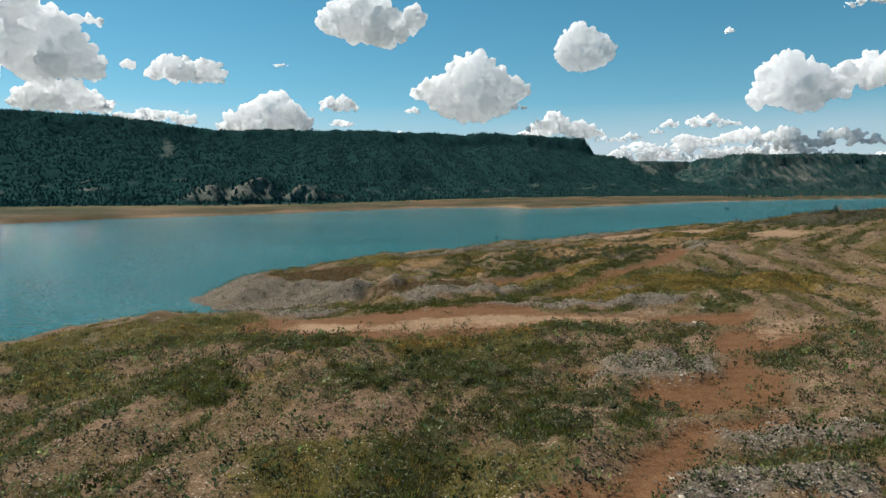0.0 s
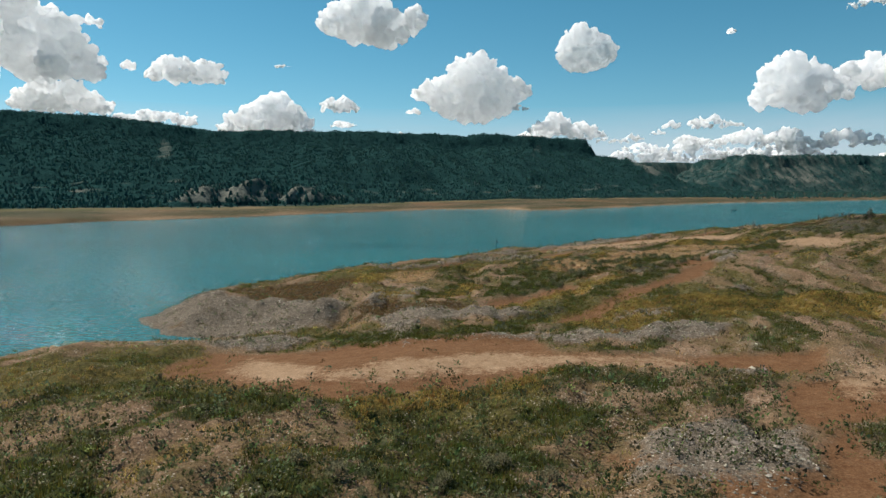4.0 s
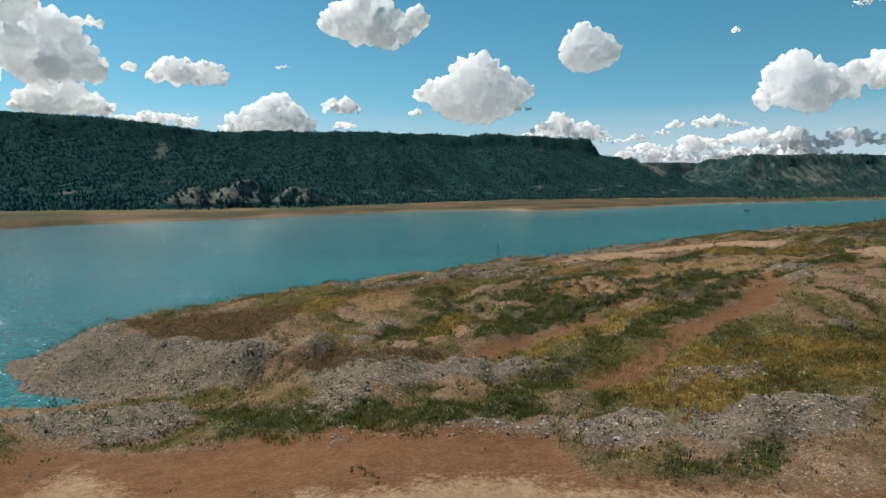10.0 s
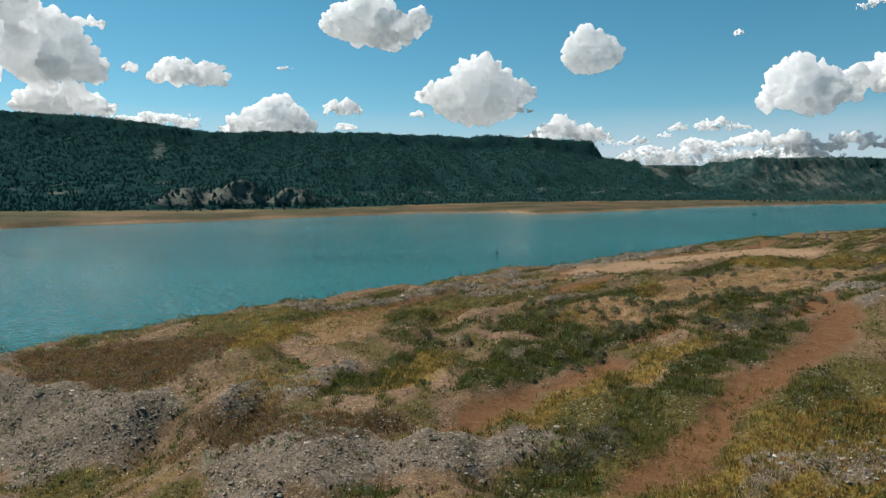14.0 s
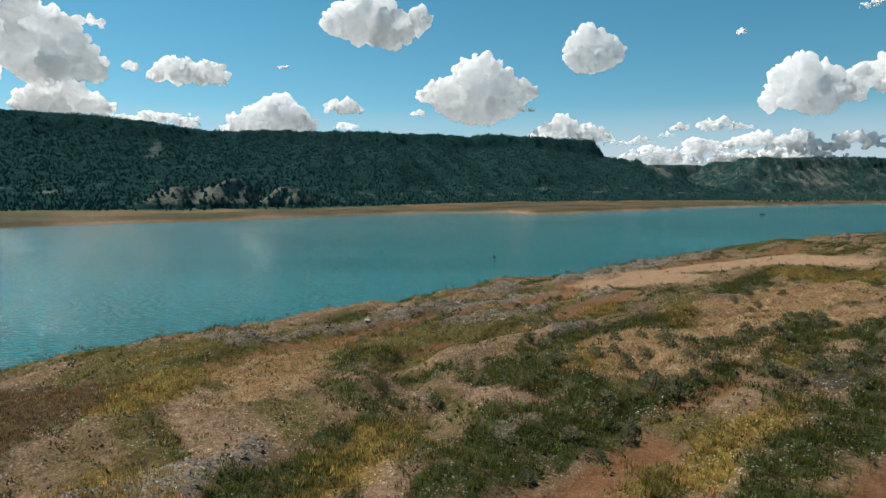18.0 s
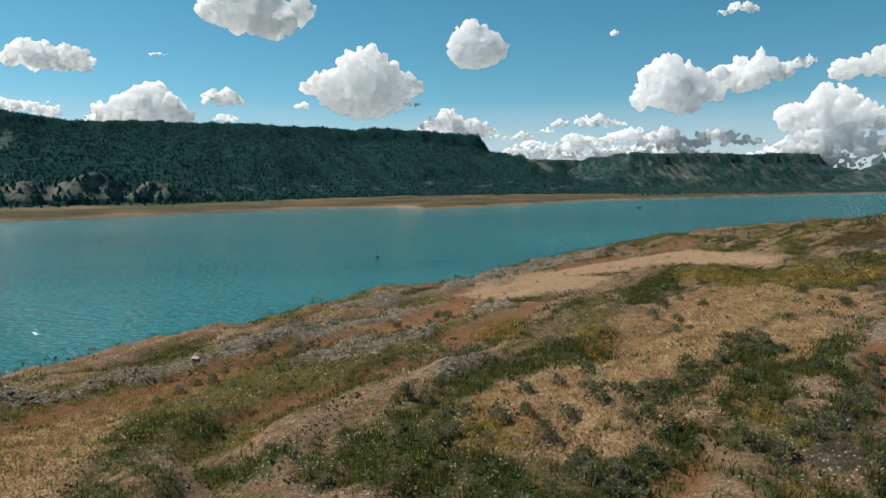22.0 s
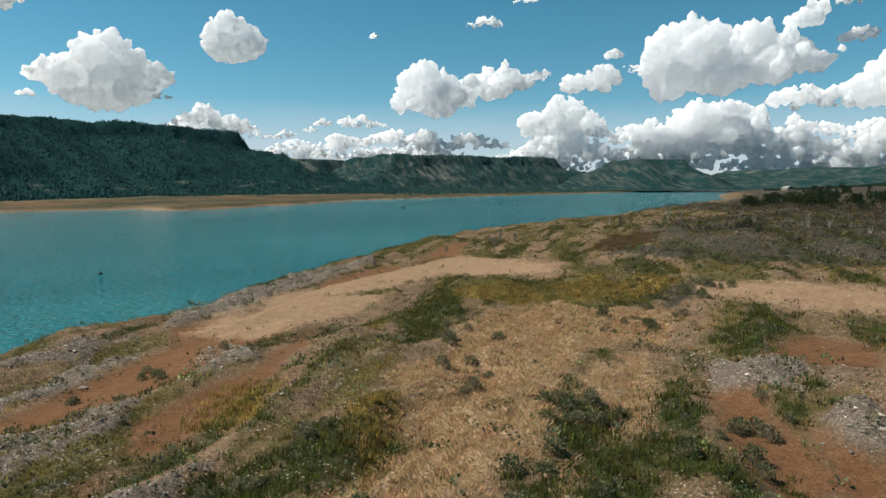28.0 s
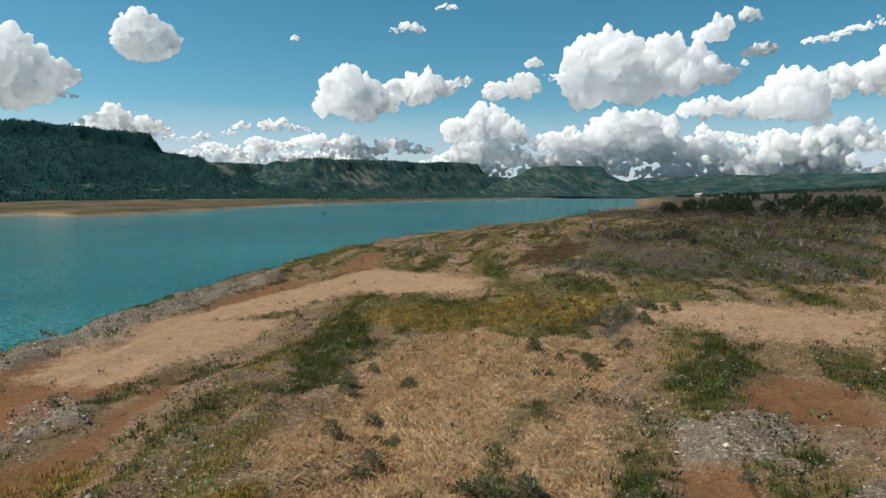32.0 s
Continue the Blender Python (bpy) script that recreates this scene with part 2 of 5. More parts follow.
# ---- ground: one sheet ----
# the near shore's waterline, from the bay behind the camera to the lake's far end
SHORE = [(-95, -260), (-78, -120), (-66, -20), (-56, 40), (-47.7, 71.7), (-45, 78), (-41, 84), (-36, 87.5), (-28, 88), (-23, 89.2), (-26, 91.4),
         (-31.5, 93), (-36.5, 99), (-38.7, 103.5), (-39.2, 111), (-35.5, 119), (-28.4, 126.5), (-16.5, 139), (-6.5, 151), (4.7, 165), (20, 177),
         (31, 192), (49, 213), (84, 250), (143, 297), (240, 348), (345, 413), (700, 640), (1300, 1150), (2200, 1800), (3300, 2550)]


def shore_distance(x, y):
    """Metres inland of the near waterline; below zero on the lake."""
    best, side, last = np.full(np.shape(x), 1e9), np.ones(np.shape(x)), np.zeros(np.shape(x))
    for (ax, ay), (bx, by) in zip(SHORE, SHORE[1:]):
        ex, ey = bx - ax, by - ay
        u = np.clip(((x - ax) * ex + (y - ay) * ey) / (ex * ex + ey * ey), 0, 1)
        px, py = x - ax - u * ex, y - ay - u * ey
        d, turn = np.hypot(px, py), (ex * py - ey * px) / math.hypot(ex, ey)
        # at a shared corner the stretch that faces the place more squarely decides the side
        wins = (d < best - 1e-6) | ((d <= best + 1e-6) & (np.abs(turn) > last))
        side, last, best = np.where(wins, np.where(turn < 0, 1.0, -1.0), side), np.where(wins, np.abs(turn), last), np.minimum(best, d)
    return best * side


def waves(x, y, size, seed, octaves=4):
    """Smooth noise from about -1 to 1 on arrays, with features of about size metres."""
    out, amp, total = 0.0, 1.0, 0.0
    rng = np.random.RandomState(seed)
    for _ in range(octaves):
        for _ in range(5):
            a, p, q = rng.uniform(0, 2 * np.pi), rng.uniform(0, 2 * np.pi), rng.uniform(0.6, 1.5)
            k = 2 * np.pi * q / size
            out = out + amp * np.sin(k * (x * np.cos(a) + y * np.sin(a)) + p + 0.8 * np.sin(k * 0.37 * (y * np.cos(a) - x * np.sin(a)) + 2 * p))
        total += amp * 1.9
        size, amp = size * 0.47, amp * 0.55
    return out / total


def smooth(a, b, v):
    u = np.clip((v - a) / (b - a), 0, 1)
    return u * u * (3 - 2 * u)


def benches(x, y, d):
    """Ridges left along the shore by older water levels, from about -1 to 1."""
    return waves(d * 3.2 + 5 * waves(x, y, 30, 41, 2), (x + y) * 0.35, 26, 42, 3)


def height(x, y):
    """The ground's height over the water."""
    x, y = np.asarray(x, float), np.asarray(y, float)
    d = shore_distance(x, y) + 0.8 * waves(x, y, 14, 3, 3)
    low = np.where(d > 0, 3.9 * smooth(-1.5, 11, d) ** 1.15, -6 * smooth(0, 40, -d))
    low = low - 0.28 * smooth(-0.5, 0.5, -d + 0.0)
    # south of the cove the shore climbs gently behind a low berm
    south = (1 - smooth(88, 92, y)) * (1 - smooth(-14, 2, x))
    gentle = np.where(d > 0, 0.9 * smooth(-0.5, 3.0, d) + 0.085 * np.clip(d, 0, 35), low)
    low = low + (gentle - low) * south
    spit = np.exp(-(((x + 27) / 11) ** 2 + ((y - 97) / 9) ** 2))
    low = low + 0.5 * spit * smooth(1, 7, d)
    low = low - 1.3 * np.exp(-(((x + 24) / 8) ** 2 + ((y - 110) / 6.5) ** 2)) * smooth(4, 10, d)  # a hollow behind the spit's bar
    rise = (0.016 + 0.052 * smooth(80, 115, y)) * np.clip(d - 10, 0, 52) + 2.8 * smooth(50, 85, x) * smooth(35, 60, d)
    rise = rise + 0.012 * np.clip(d - 70, 0, 500)
    rise = rise + 7 * np.exp(-(((x - 520) / 130) ** 2 + ((y - 330) / 120) ** 2)) + 20 * smooth(700, 1500, x) * smooth(150, 600, d)
    z = low + rise
    land = smooth(2, 12, d)
    z = z + 0.42 * smooth(7, 13, d) * (1 - smooth(60, 120, d)) * benches(x, y, d)
    z = z + land * (0.55 * waves(x, y, 26, 7, 4) + 0.16 * waves(x, y, 5.5, 9, 3))
    # far shore: a low bare flat that climbs to the foot of the mesa
    far = far_shore(x) + 4 * waves(x, y, 90, 21, 4)
    f = y - far
    flat = np.where(f > 0, 2.2 * smooth(0, 30, f) + 0.012 * np.clip(f, 0, 1500), -6)
    return np.where((f > -5) & (d < -30), flat, z)


FAR_SHORE = [(-3000, 180), (-900, 215), (-400, 268), (-217, 334), (-193, 393), (-143, 448), (-83, 541), (-10, 645), (60, 655), (78, 605), (100, 617),
             (190, 723), (345, 925), (648, 1152), (1262, 1561), (3400, 3000)]


def far_shore(x):
    return np.interp(x, [p[0] for p in FAR_SHORE], [p[1] for p in FAR_SHORE])

# ---- ground cover: patches on the plan, each a kind and its outline ----
PATCHES = {}


def patch(kind, *outline):
    PATCHES.setdefault(kind, []).append(outline)


# stands of dense grass
patch("green", (-17, 40.4), (-17.7, 45.9), (-14.1, 44.3), (-11.6, 39.4), (-12.2, 37.2), (-15.2, 36.7))
patch("green", (-7.5, 41.9), (-6.1, 43.6), (-3.5, 43.5), (-3.2, 39.6), (-6.4, 38.6))
patch("green", (-2.1, 42.7), (-0.2, 48.5), (4.8, 48.7), (6.7, 44.9), (5.1, 41.2), (-0.8, 40.6))
patch("green", (2.3, 36), (5.5, 36.8), (8.1, 34.3), (7.2, 30.3), (3.1, 31.6), (1.9, 34.3))
patch("green", (9.2, 36.3), (11.7, 37.6), (12.3, 35.3), (10.5, 33.4), (9.1, 33.5))
patch("green", (-7.3, 41.2), (-7, 43.5), (-4.5, 43.8), (-3.3, 41.4), (-4.6, 39.7))
patch("green", (-3, 43.3), (-0.5, 51.7), (2.5, 48.1), (4.4, 44.1), (5.9, 42.6), (4.1, 41.4), (-1.2, 41.3))
patch("green", (2.2, 39.9), (3.2, 40.4), (3.9, 39.3), (3.1, 38.1))
patch("green", (-17.9, 58.4), (-13.3, 56.8), (-7, 52.3), (-8.1, 51.1), (-12.9, 49.2))
patch("green", (6.1, 51.5), (9.5, 54.9), (11.3, 51.3), (8.6, 48.3), (6.8, 49.4))
patch("green", (7.9, 60), (10.8, 59.9), (14.6, 58.8), (16.9, 56.2), (14.7, 54.8), (11.8, 57.6), (8, 57.1))
patch("green", (-8, 53), (-5.5, 53.7), (-2.8, 53.7), (-5.8, 52.5))
patch("green", (-2.6, 52.4), (-0.1, 54.1), (1.5, 52.6), (0.5, 51.6), (-1.5, 51.7))
patch("green", (-12.9, 83.2), (-7.9, 79.9), (0.1, 77.1), (5.6, 76.6), (9.2, 82.6), (12.4, 89.7), (12.2, 85.7), (7.2, 74), (0.4, 73.8), (-6.2, 75.8), (-11.2, 78.1))
patch("green", (29.4, 84.6), (38.4, 88), (36.6, 85.1), (29, 82.2))
patch("green", (7.2, 59.9), (9.5, 61.1), (12.6, 61.4), (14.9, 59.2), (7.6, 59.6))
patch("green", (34.8, 91.5), (43.4, 95.9), (39.1, 89.1), (31.8, 87.5))
patch("green", (8.3, 108.7), (11.8, 110.9), (15.3, 108.7), (18.7, 107.2), (14.5, 104.1), (9.5, 105.2))
patch("green", (-2.2, 93), (-0.8, 97.4), (3.6, 99.6), (4.4, 98.5), (1, 92), (-1.1, 90.8))
patch("green", (6.3, 95.7), (8.8, 101.2), (14.2, 104.9), (19.8, 104.5), (24.3, 107.8), (32.1, 116.7), (34.6, 118.9), (22.6, 102.9), (18.1, 101.4), (13.4, 97.6), (9.4, 93.9), (6.6, 92.3))
patch("green", (19.4, 95.4), (22.9, 98.1), (32.3, 106.6), (35.6, 110.3), (35.8, 108.8), (30, 101), (22.5, 94.1), (18.7, 89.3), (16, 89.2), (13.3, 86.7), (15.4, 90.5))
patch("green", (7.2, 80.2), (10.5, 83.5), (13.3, 86.7), (15.9, 88.8), (13, 83.2), (10.9, 80.2))
patch("green", (1.1, 81.4), (4.9, 80.1), (8.3, 81.9), (7.2, 80.2), (1.8, 79.7))
patch("green", (0.5, 98.9), (2.5, 102), (4.9, 102.1), (3.4, 99.1), (1.9, 97.5))
patch("green", (13.8, 114.5), (19.6, 122), (25.2, 122.1), (25.4, 121.4), (19.3, 114.6), (14.6, 113.6))
patch("green", (10.1, 108.4), (12.8, 110.8), (14.2, 109.1), (14.7, 106.3), (16.8, 105.3), (15.9, 103.8), (13.4, 105.4), (10.5, 106.6))
patch("green", (16.4, 103.8), (19.7, 107), (23.6, 110), (29.1, 114.9), (39.7, 126.4), (37.8, 122.6), (28.2, 111.6), (24.1, 108.2), (19.9, 104.2), (17, 102.4), (15.5, 102))
patch("green", (26.4, 110), (35.4, 119.6), (40, 120.6), (33.4, 112.1), (28.7, 109.1), (25.7, 106.8))
patch("green", (3.6, 110.7), (6.5, 109.9), (9.1, 108), (6.8, 107), (4.3, 108.2))
patch("green", (21.2, 121.1), (24.2, 124.8), (25.6, 123.4), (26.8, 123), (23.5, 118.8), (19.9, 115.2))
patch("green", (13.9, 112.7), (15.4, 115.2), (18, 117.1), (19.3, 116.3), (18.4, 114.7), (15.9, 113.2), (14.2, 111.8), (13.1, 112))
patch("green", (40, 148.8), (45.7, 156.6), (47.3, 150.9), (44.2, 145.5), (36.1, 137.6), (32.8, 134.4))
patch("green", (20.5, 108), (22.1, 109.6), (26.3, 113.4), (31, 116.2), (37.2, 122.8), (35.2, 119.7), (32.6, 116.3), (27.6, 112.6), (22.5, 108.7))
patch("green", (29.6, 113.1), (32.6, 116.3), (34, 115.6), (31.1, 111.5), (28.7, 109.5), (28.1, 110.4))
patch("green", (39.2, 119.2), (39.7, 117.3), (35.1, 112.1), (32.5, 107.5), (30.9, 105.6), (28.5, 105.2), (31.8, 109.3), (33.1, 112.8))
patch("green", (47.7, 124.1), (53.1, 125), (57.4, 125.9), (51.7, 121.4), (46.1, 120))
patch("green", (47.8, 123.9), (52.7, 125), (58.3, 129.3), (57.5, 124.8), (51.7, 121.1), (46.7, 121.4))
patch("green", (30.5, 115.8), (35.7, 121.1), (37.5, 120.3), (34.1, 116), (29.4, 111.5), (28.3, 112.3))
patch("green", (29.8, 111.4), (32.6, 113.5), (32, 111.6), (31.2, 111.1))
patch("green", (40.4, 119.9), (41, 118.7), (37.2, 114.8), (33.9, 110.3), (33.9, 109.1), (32.3, 109.9), (33.4, 111.9), (37, 116))
patch("green", (47.4, 123.8), (54.8, 126.1), (58.7, 124.9), (52, 121.4), (48.2, 121.3), (47, 121.9))
patch("green", (38.7, 146.7), (40.6, 149.2), (43, 148.5), (40.7, 143), (35.6, 136.2), (35.2, 138.4))
patch("green", (43.7, 115), (45.4, 115.1), (44.6, 113.5), (43.1, 112.2), (42.5, 112.9))
# yellow-green grass
patch("olive", (-9.1, 30.8), (-4.5, 32.3), (0.4, 31.1), (5.1, 30.1), (4.7, 26.3), (2.6, 25.6), (-8, 25.3))
patch("olive", (-38.3, 57.5), (-34.6, 61.3), (-24.5, 49.4), (-20.7, 40.9), (-25.9, 41.9), (-29.1, 43.5))
patch("olive", (-2, 55), (6.4, 55.8), (9.3, 50.7), (7.1, 47.3), (0.7, 48.1))
patch("olive", (-44.1, 66.4), (-30.1, 73.6), (-20, 75.3), (-15.8, 61.2), (-3.8, 53.5), (5.5, 55.7), (6.8, 54.9), (-2.8, 52.2), (-24.1, 58.6), (-38.3, 57.5))
patch("olive", (11.5, 93.1), (18.7, 93.9), (35.5, 90.7), (45.4, 87.5), (42.6, 82), (28.6, 81.7), (13.9, 76.2), (8.1, 82.4))
patch("olive", (-1.6, 47.1), (-4.3, 54.3), (5.7, 58.4), (7.8, 55.7), (4.4, 51.6), (0.1, 54.2))
patch("olive", (23.3, 85.6), (37.1, 91.7), (45.2, 88), (39.5, 79.1), (32.5, 78.6), (23.3, 79.5))
patch("olive", (-20.6, 85.4), (-17.3, 86.9), (-10.5, 87), (-13.1, 84), (-19.2, 84.2))
patch("olive", (13.8, 76.3), (19.4, 80.2), (27.1, 80), (36.6, 85.1), (31.3, 76.9), (20.8, 75.9), (14.8, 74.6))
patch("olive", (21.5, 88.8), (28.7, 95.4), (33.6, 96.5), (29, 89.3), (24.5, 87), (20.3, 85.4))
patch("olive", (-32.4, 134.7), (-12.5, 116.2), (-0.3, 129.4), (12.9, 134), (19.2, 131.5), (8.5, 111.7), (-3.4, 108.9), (-11.9, 106.2))
patch("olive", (-9.5, 114.4), (-8.2, 117.4), (-5.6, 120), (-7.3, 116.6), (-8.8, 113.1))
patch("olive", (50.6, 160.5), (58.9, 161.6), (63.7, 140.4), (60.4, 137), (55.4, 146.1), (47.7, 149.4))
patch("olive", (50.9, 156.2), (60.9, 154.9), (64.3, 138.1), (61.5, 135.7), (49.6, 138.9), (48.4, 149.8))
patch("olive", (64.6, 159), (68.4, 143.4), (66.6, 141.9), (62.2, 154.2))
patch("olive", (86.4, 269.4), (120.8, 306.6), (93.7, 240), (67.4, 206.5))
# worn red-brown tracks
patch("dirt", (10.3, 39.3), (14.8, 41.7), (17.9, 38.4), (22, 42), (19.3, 36.7), (14.3, 35.9), (12.3, 36.4))
patch("dirt", (11.3, 33.2), (13.2, 34.7), (18.5, 35.1), (18.4, 33.7), (13.2, 32.1), (11.5, 28.7), (7.1, 23.6), (5.9, 24.8), (7.9, 28.9))
patch("dirt", (4, 26.4), (5.1, 26.4), (6.8, 26.6), (6.6, 24.1), (3.6, 25.1))
patch("dirt", (8, 46.8), (10.4, 45.4), (12.3, 42.1), (12.2, 38.5), (12.6, 36.6), (18.5, 36.6), (22.5, 42.9), (21.1, 44.3), (22.7, 49.3), (20.3, 47.3), (17.9, 42.6), (13.6, 42), (11.3, 43.2))
patch("dirt", (23.2, 57.6), (32.9, 59), (28.2, 51.7), (22.7, 49.3), (20.3, 47.3), (20.8, 52.4))
patch("dirt", (-21.2, 67.2), (-19.8, 75.2), (-10.1, 72.5), (-6.2, 74.9), (9.1, 71.4), (10, 65), (29.9, 64.2), (26.6, 58.9), (19.6, 61.7), (14.4, 61.2), (9.3, 60.9), (5.7, 57.5), (-0.3, 56.6), (-5.5, 53.5), (-12.8, 58.2), (-18.4, 63.1))
patch("dirt", (11.6, 80.2), (13.4, 82.5), (17.3, 86.7), (18.9, 88.1), (22.3, 93), (29, 98.9), (34.2, 106), (40.6, 112.3), (38.8, 107.3), (34, 100.4), (28.7, 95.4), (21.8, 88.7), (19.2, 85.3), (17.8, 83.1), (15.3, 80.7))
patch("dirt", (5.3, 85.4), (6.9, 91.1), (9.4, 93.7), (13.3, 96.6), (16.9, 99.5), (17.8, 98.4), (14.8, 95.1), (11.4, 93.8), (7.6, 87.3))
patch("dirt", (-8.2, 112), (-5.9, 119.2), (-0.8, 124.7), (4.6, 130.5), (10.7, 135.4), (16.5, 145.1), (23.7, 153.4), (30.9, 156.3), (29.4, 148.4), (21.6, 137.4), (15.4, 135.3), (10.6, 131.7), (6.4, 129.4), (1.2, 118.8), (-3.8, 117.5), (-7.9, 111.4))
patch("dirt", (4.5, 113.7), (7.1, 117.7), (10.3, 119.7), (14.2, 123.7), (14, 122.4), (10.3, 118.4), (7.8, 115.4), (5.6, 114))
patch("dirt", (17, 129.8), (19.7, 132.6), (25.1, 135.3), (25.9, 134.8), (23.2, 131.6), (17.8, 126.7))
patch("dirt", (17.7, 101.5), (19.4, 102.6), (22.4, 104.8), (24.1, 105.2), (22.4, 102.6), (19.7, 101.4))
patch("dirt", (68, 196.8), (82.4, 216.7), (87.2, 220.3), (70.8, 193.7))
patch("dirt", (16.3, 126.2), (18.2, 130.7), (21, 134), (24.4, 135.2), (31.2, 148.4), (28.3, 138.2), (25, 134.3), (21.5, 129.7), (18.1, 126.2))
patch("dirt", (12.1, 120), (14.9, 123.8), (16.1, 124.8), (15.4, 123.4), (12.6, 119.7))
patch("dirt", (41, 117.8), (41.7, 115.7), (39.3, 111.3), (32.2, 105.5), (33.7, 108.1), (35.5, 111.3))
patch("dirt", (49.1, 120.3), (54.4, 121.5), (55, 117.5), (49.7, 114.6), (47.4, 116.6))
patch("dirt", (40.5, 117.5), (38.7, 114.3), (39.7, 112.5), (37.5, 108.9), (37.3, 108.5), (35, 109.2), (35.9, 112.1))
patch("dirt", (46.5, 118.8), (52.2, 119.5), (53.3, 116.5), (49.5, 114.5), (48.2, 117.3))
patch("dirt", (57.6, 184.8), (75.8, 210.7), (81.3, 216.8), (88.1, 217.8), (74.7, 200.6), (70.1, 195.9))
# bars and berms of stone
patch("gravel", (12.8, 32), (14.7, 33.9), (22.4, 33.7), (20.8, 31.1), (14.5, 30.9))
patch("gravel", (9.2, 27), (12.8, 28.7), (18.2, 27.1), (16.8, 25), (8.2, 24.6))
patch("gravel", (10.7, 47.4), (15, 48.2), (18.2, 43.1), (13.5, 39.8), (10.2, 43.3))
patch("gravel", (13.6, 47.9), (16.8, 49.5), (19.4, 48.7), (18.5, 43.7), (15.6, 43.7), (13.4, 45.4))
patch("gravel", (21.5, 60.1), (24, 61.7), (23.2, 59.6), (21.3, 58.4))
patch("gravel", (-28.5, 81.3), (-23.2, 84.4), (-16, 83.7), (-13.3, 83.4), (-11.1, 77.8), (-14, 75.6), (-19.6, 76.2), (-27.9, 80.4))
patch("gravel", (-4.6, 75), (7.1, 73), (9.2, 73.9), (8.8, 71.4), (6.9, 70.9), (-2.8, 72.3))
patch("gravel", (9.1, 73), (12.4, 74.6), (17.7, 75), (21.1, 75.8), (28.4, 76.8), (25.9, 73.1), (21.6, 70.3), (15.5, 68.7), (10.5, 69.9))
patch("gravel", (-37.7, 102.7), (-40.6, 110), (-40.8, 122.8), (-38.9, 128.3), (-26.6, 99.8), (-17, 96), (-10.6, 93.2), (-9.7, 90.4), (-11.8, 88.5), (-11, 87), (-19, 87.9), (-21, 85.4), (-28.4, 92.5), (-34.3, 97.9))
patch("gravel", (-4.1, 86.4), (-0.7, 88.1), (0.6, 81.8), (-1.8, 81.9))
patch("gravel", (35.2, 93.1), (39.5, 97.1), (36.6, 92.8), (33.8, 90.4))
patch("gravel", (-4.8, 76.1), (-5.3, 85.9), (-1.7, 85.1), (-0, 82), (-0.7, 78.5), (-2, 74.1))
patch("gravel", (-7.5, 90.3), (-4.8, 96.2), (-1.6, 97.9), (-1.7, 95.6), (-4.3, 91.3), (-6.9, 89.3))
patch("gravel", (-3.1, 85.2), (-0.4, 85.5), (8.4, 85.4), (8.2, 83.1), (3.8, 81.1), (-1, 80.6))
patch("gravel", (9.6, 73), (11.3, 74), (11.8, 73.3), (9.9, 72.2))
patch("gravel", (18.1, 74.7), (21.4, 75.8), (25.2, 76.8), (22.2, 72.1), (19.1, 73.2))
patch("gravel", (-25.9, 100), (-22.7, 98.7), (-16.5, 95.8), (-11.9, 95.3), (-9.8, 91.8), (-10.6, 90.4), (-15.6, 84.5))
patch("gravel", (-3.8, 82.8), (-2.7, 84.8), (0.3, 85.9), (5.9, 84.7), (8.7, 86.3), (11.9, 88.8), (11.6, 85.5), (8.4, 82.9), (3.5, 80.9), (-1, 79.7), (-3.4, 81.6))
patch("gravel", (-4, 91), (-2.7, 95.5), (-1.2, 100.3), (-0.2, 98.7), (-1.5, 93.2), (-2.6, 90.5))
patch("gravel", (18.3, 82.5), (22.5, 83.8), (25.8, 84.2), (22.5, 79), (20.8, 80.2), (17.9, 80.4))
patch("gravel", (9.8, 100.4), (12.5, 102.3), (13.7, 101.8), (11.2, 98.8), (9.8, 99.5))
patch("gravel", (7.6, 150), (15.2, 154.8), (20, 157.3), (14.8, 150.2))
patch("gravel", (-12.2, 119.5), (-6.9, 121.9), (-1.5, 128), (3.3, 130.7), (5.2, 129.1), (0.5, 125.7), (-3.9, 123.1), (-8.2, 117.4))
patch("gravel", (5, 136.7), (7.8, 138.7), (17.1, 150.9), (19.4, 149.6), (14.1, 143.3), (7.9, 132.7))
patch("gravel", (22.5, 147.1), (25.7, 145.7), (25.6, 140.8), (21.3, 135.9))
patch("gravel", (15.4, 121.2), (19.4, 123), (20, 122.4), (15.6, 118.4))
patch("gravel", (1.1, 129.5), (2.5, 135.4), (8.6, 139.3), (16.8, 146.1), (16.6, 144.3), (8.8, 135.7), (3.5, 130.2), (1.5, 128))
patch("gravel", (9.2, 129.4), (13.6, 132.4), (18, 134.2), (17.6, 131.6), (14.6, 127.8), (10.9, 122.3), (7.2, 123.4))
patch("gravel", (21.4, 142.9), (23.7, 145.3), (26.1, 143), (24.9, 137.1), (21.5, 136.6))
patch("gravel", (45.2, 119.4), (47.1, 117), (43.1, 114.1), (41.7, 116.1))
patch("gravel", (41.2, 112.6), (44, 111.5), (39.1, 108.7), (40.2, 111))
patch("gravel", (43.8, 120.2), (45.5, 118.7), (41.7, 115.2), (40.4, 115.8))
patch("gravel", (21.6, 143.2), (24.7, 143.8), (25.2, 141.3), (22.7, 137), (21.4, 137))
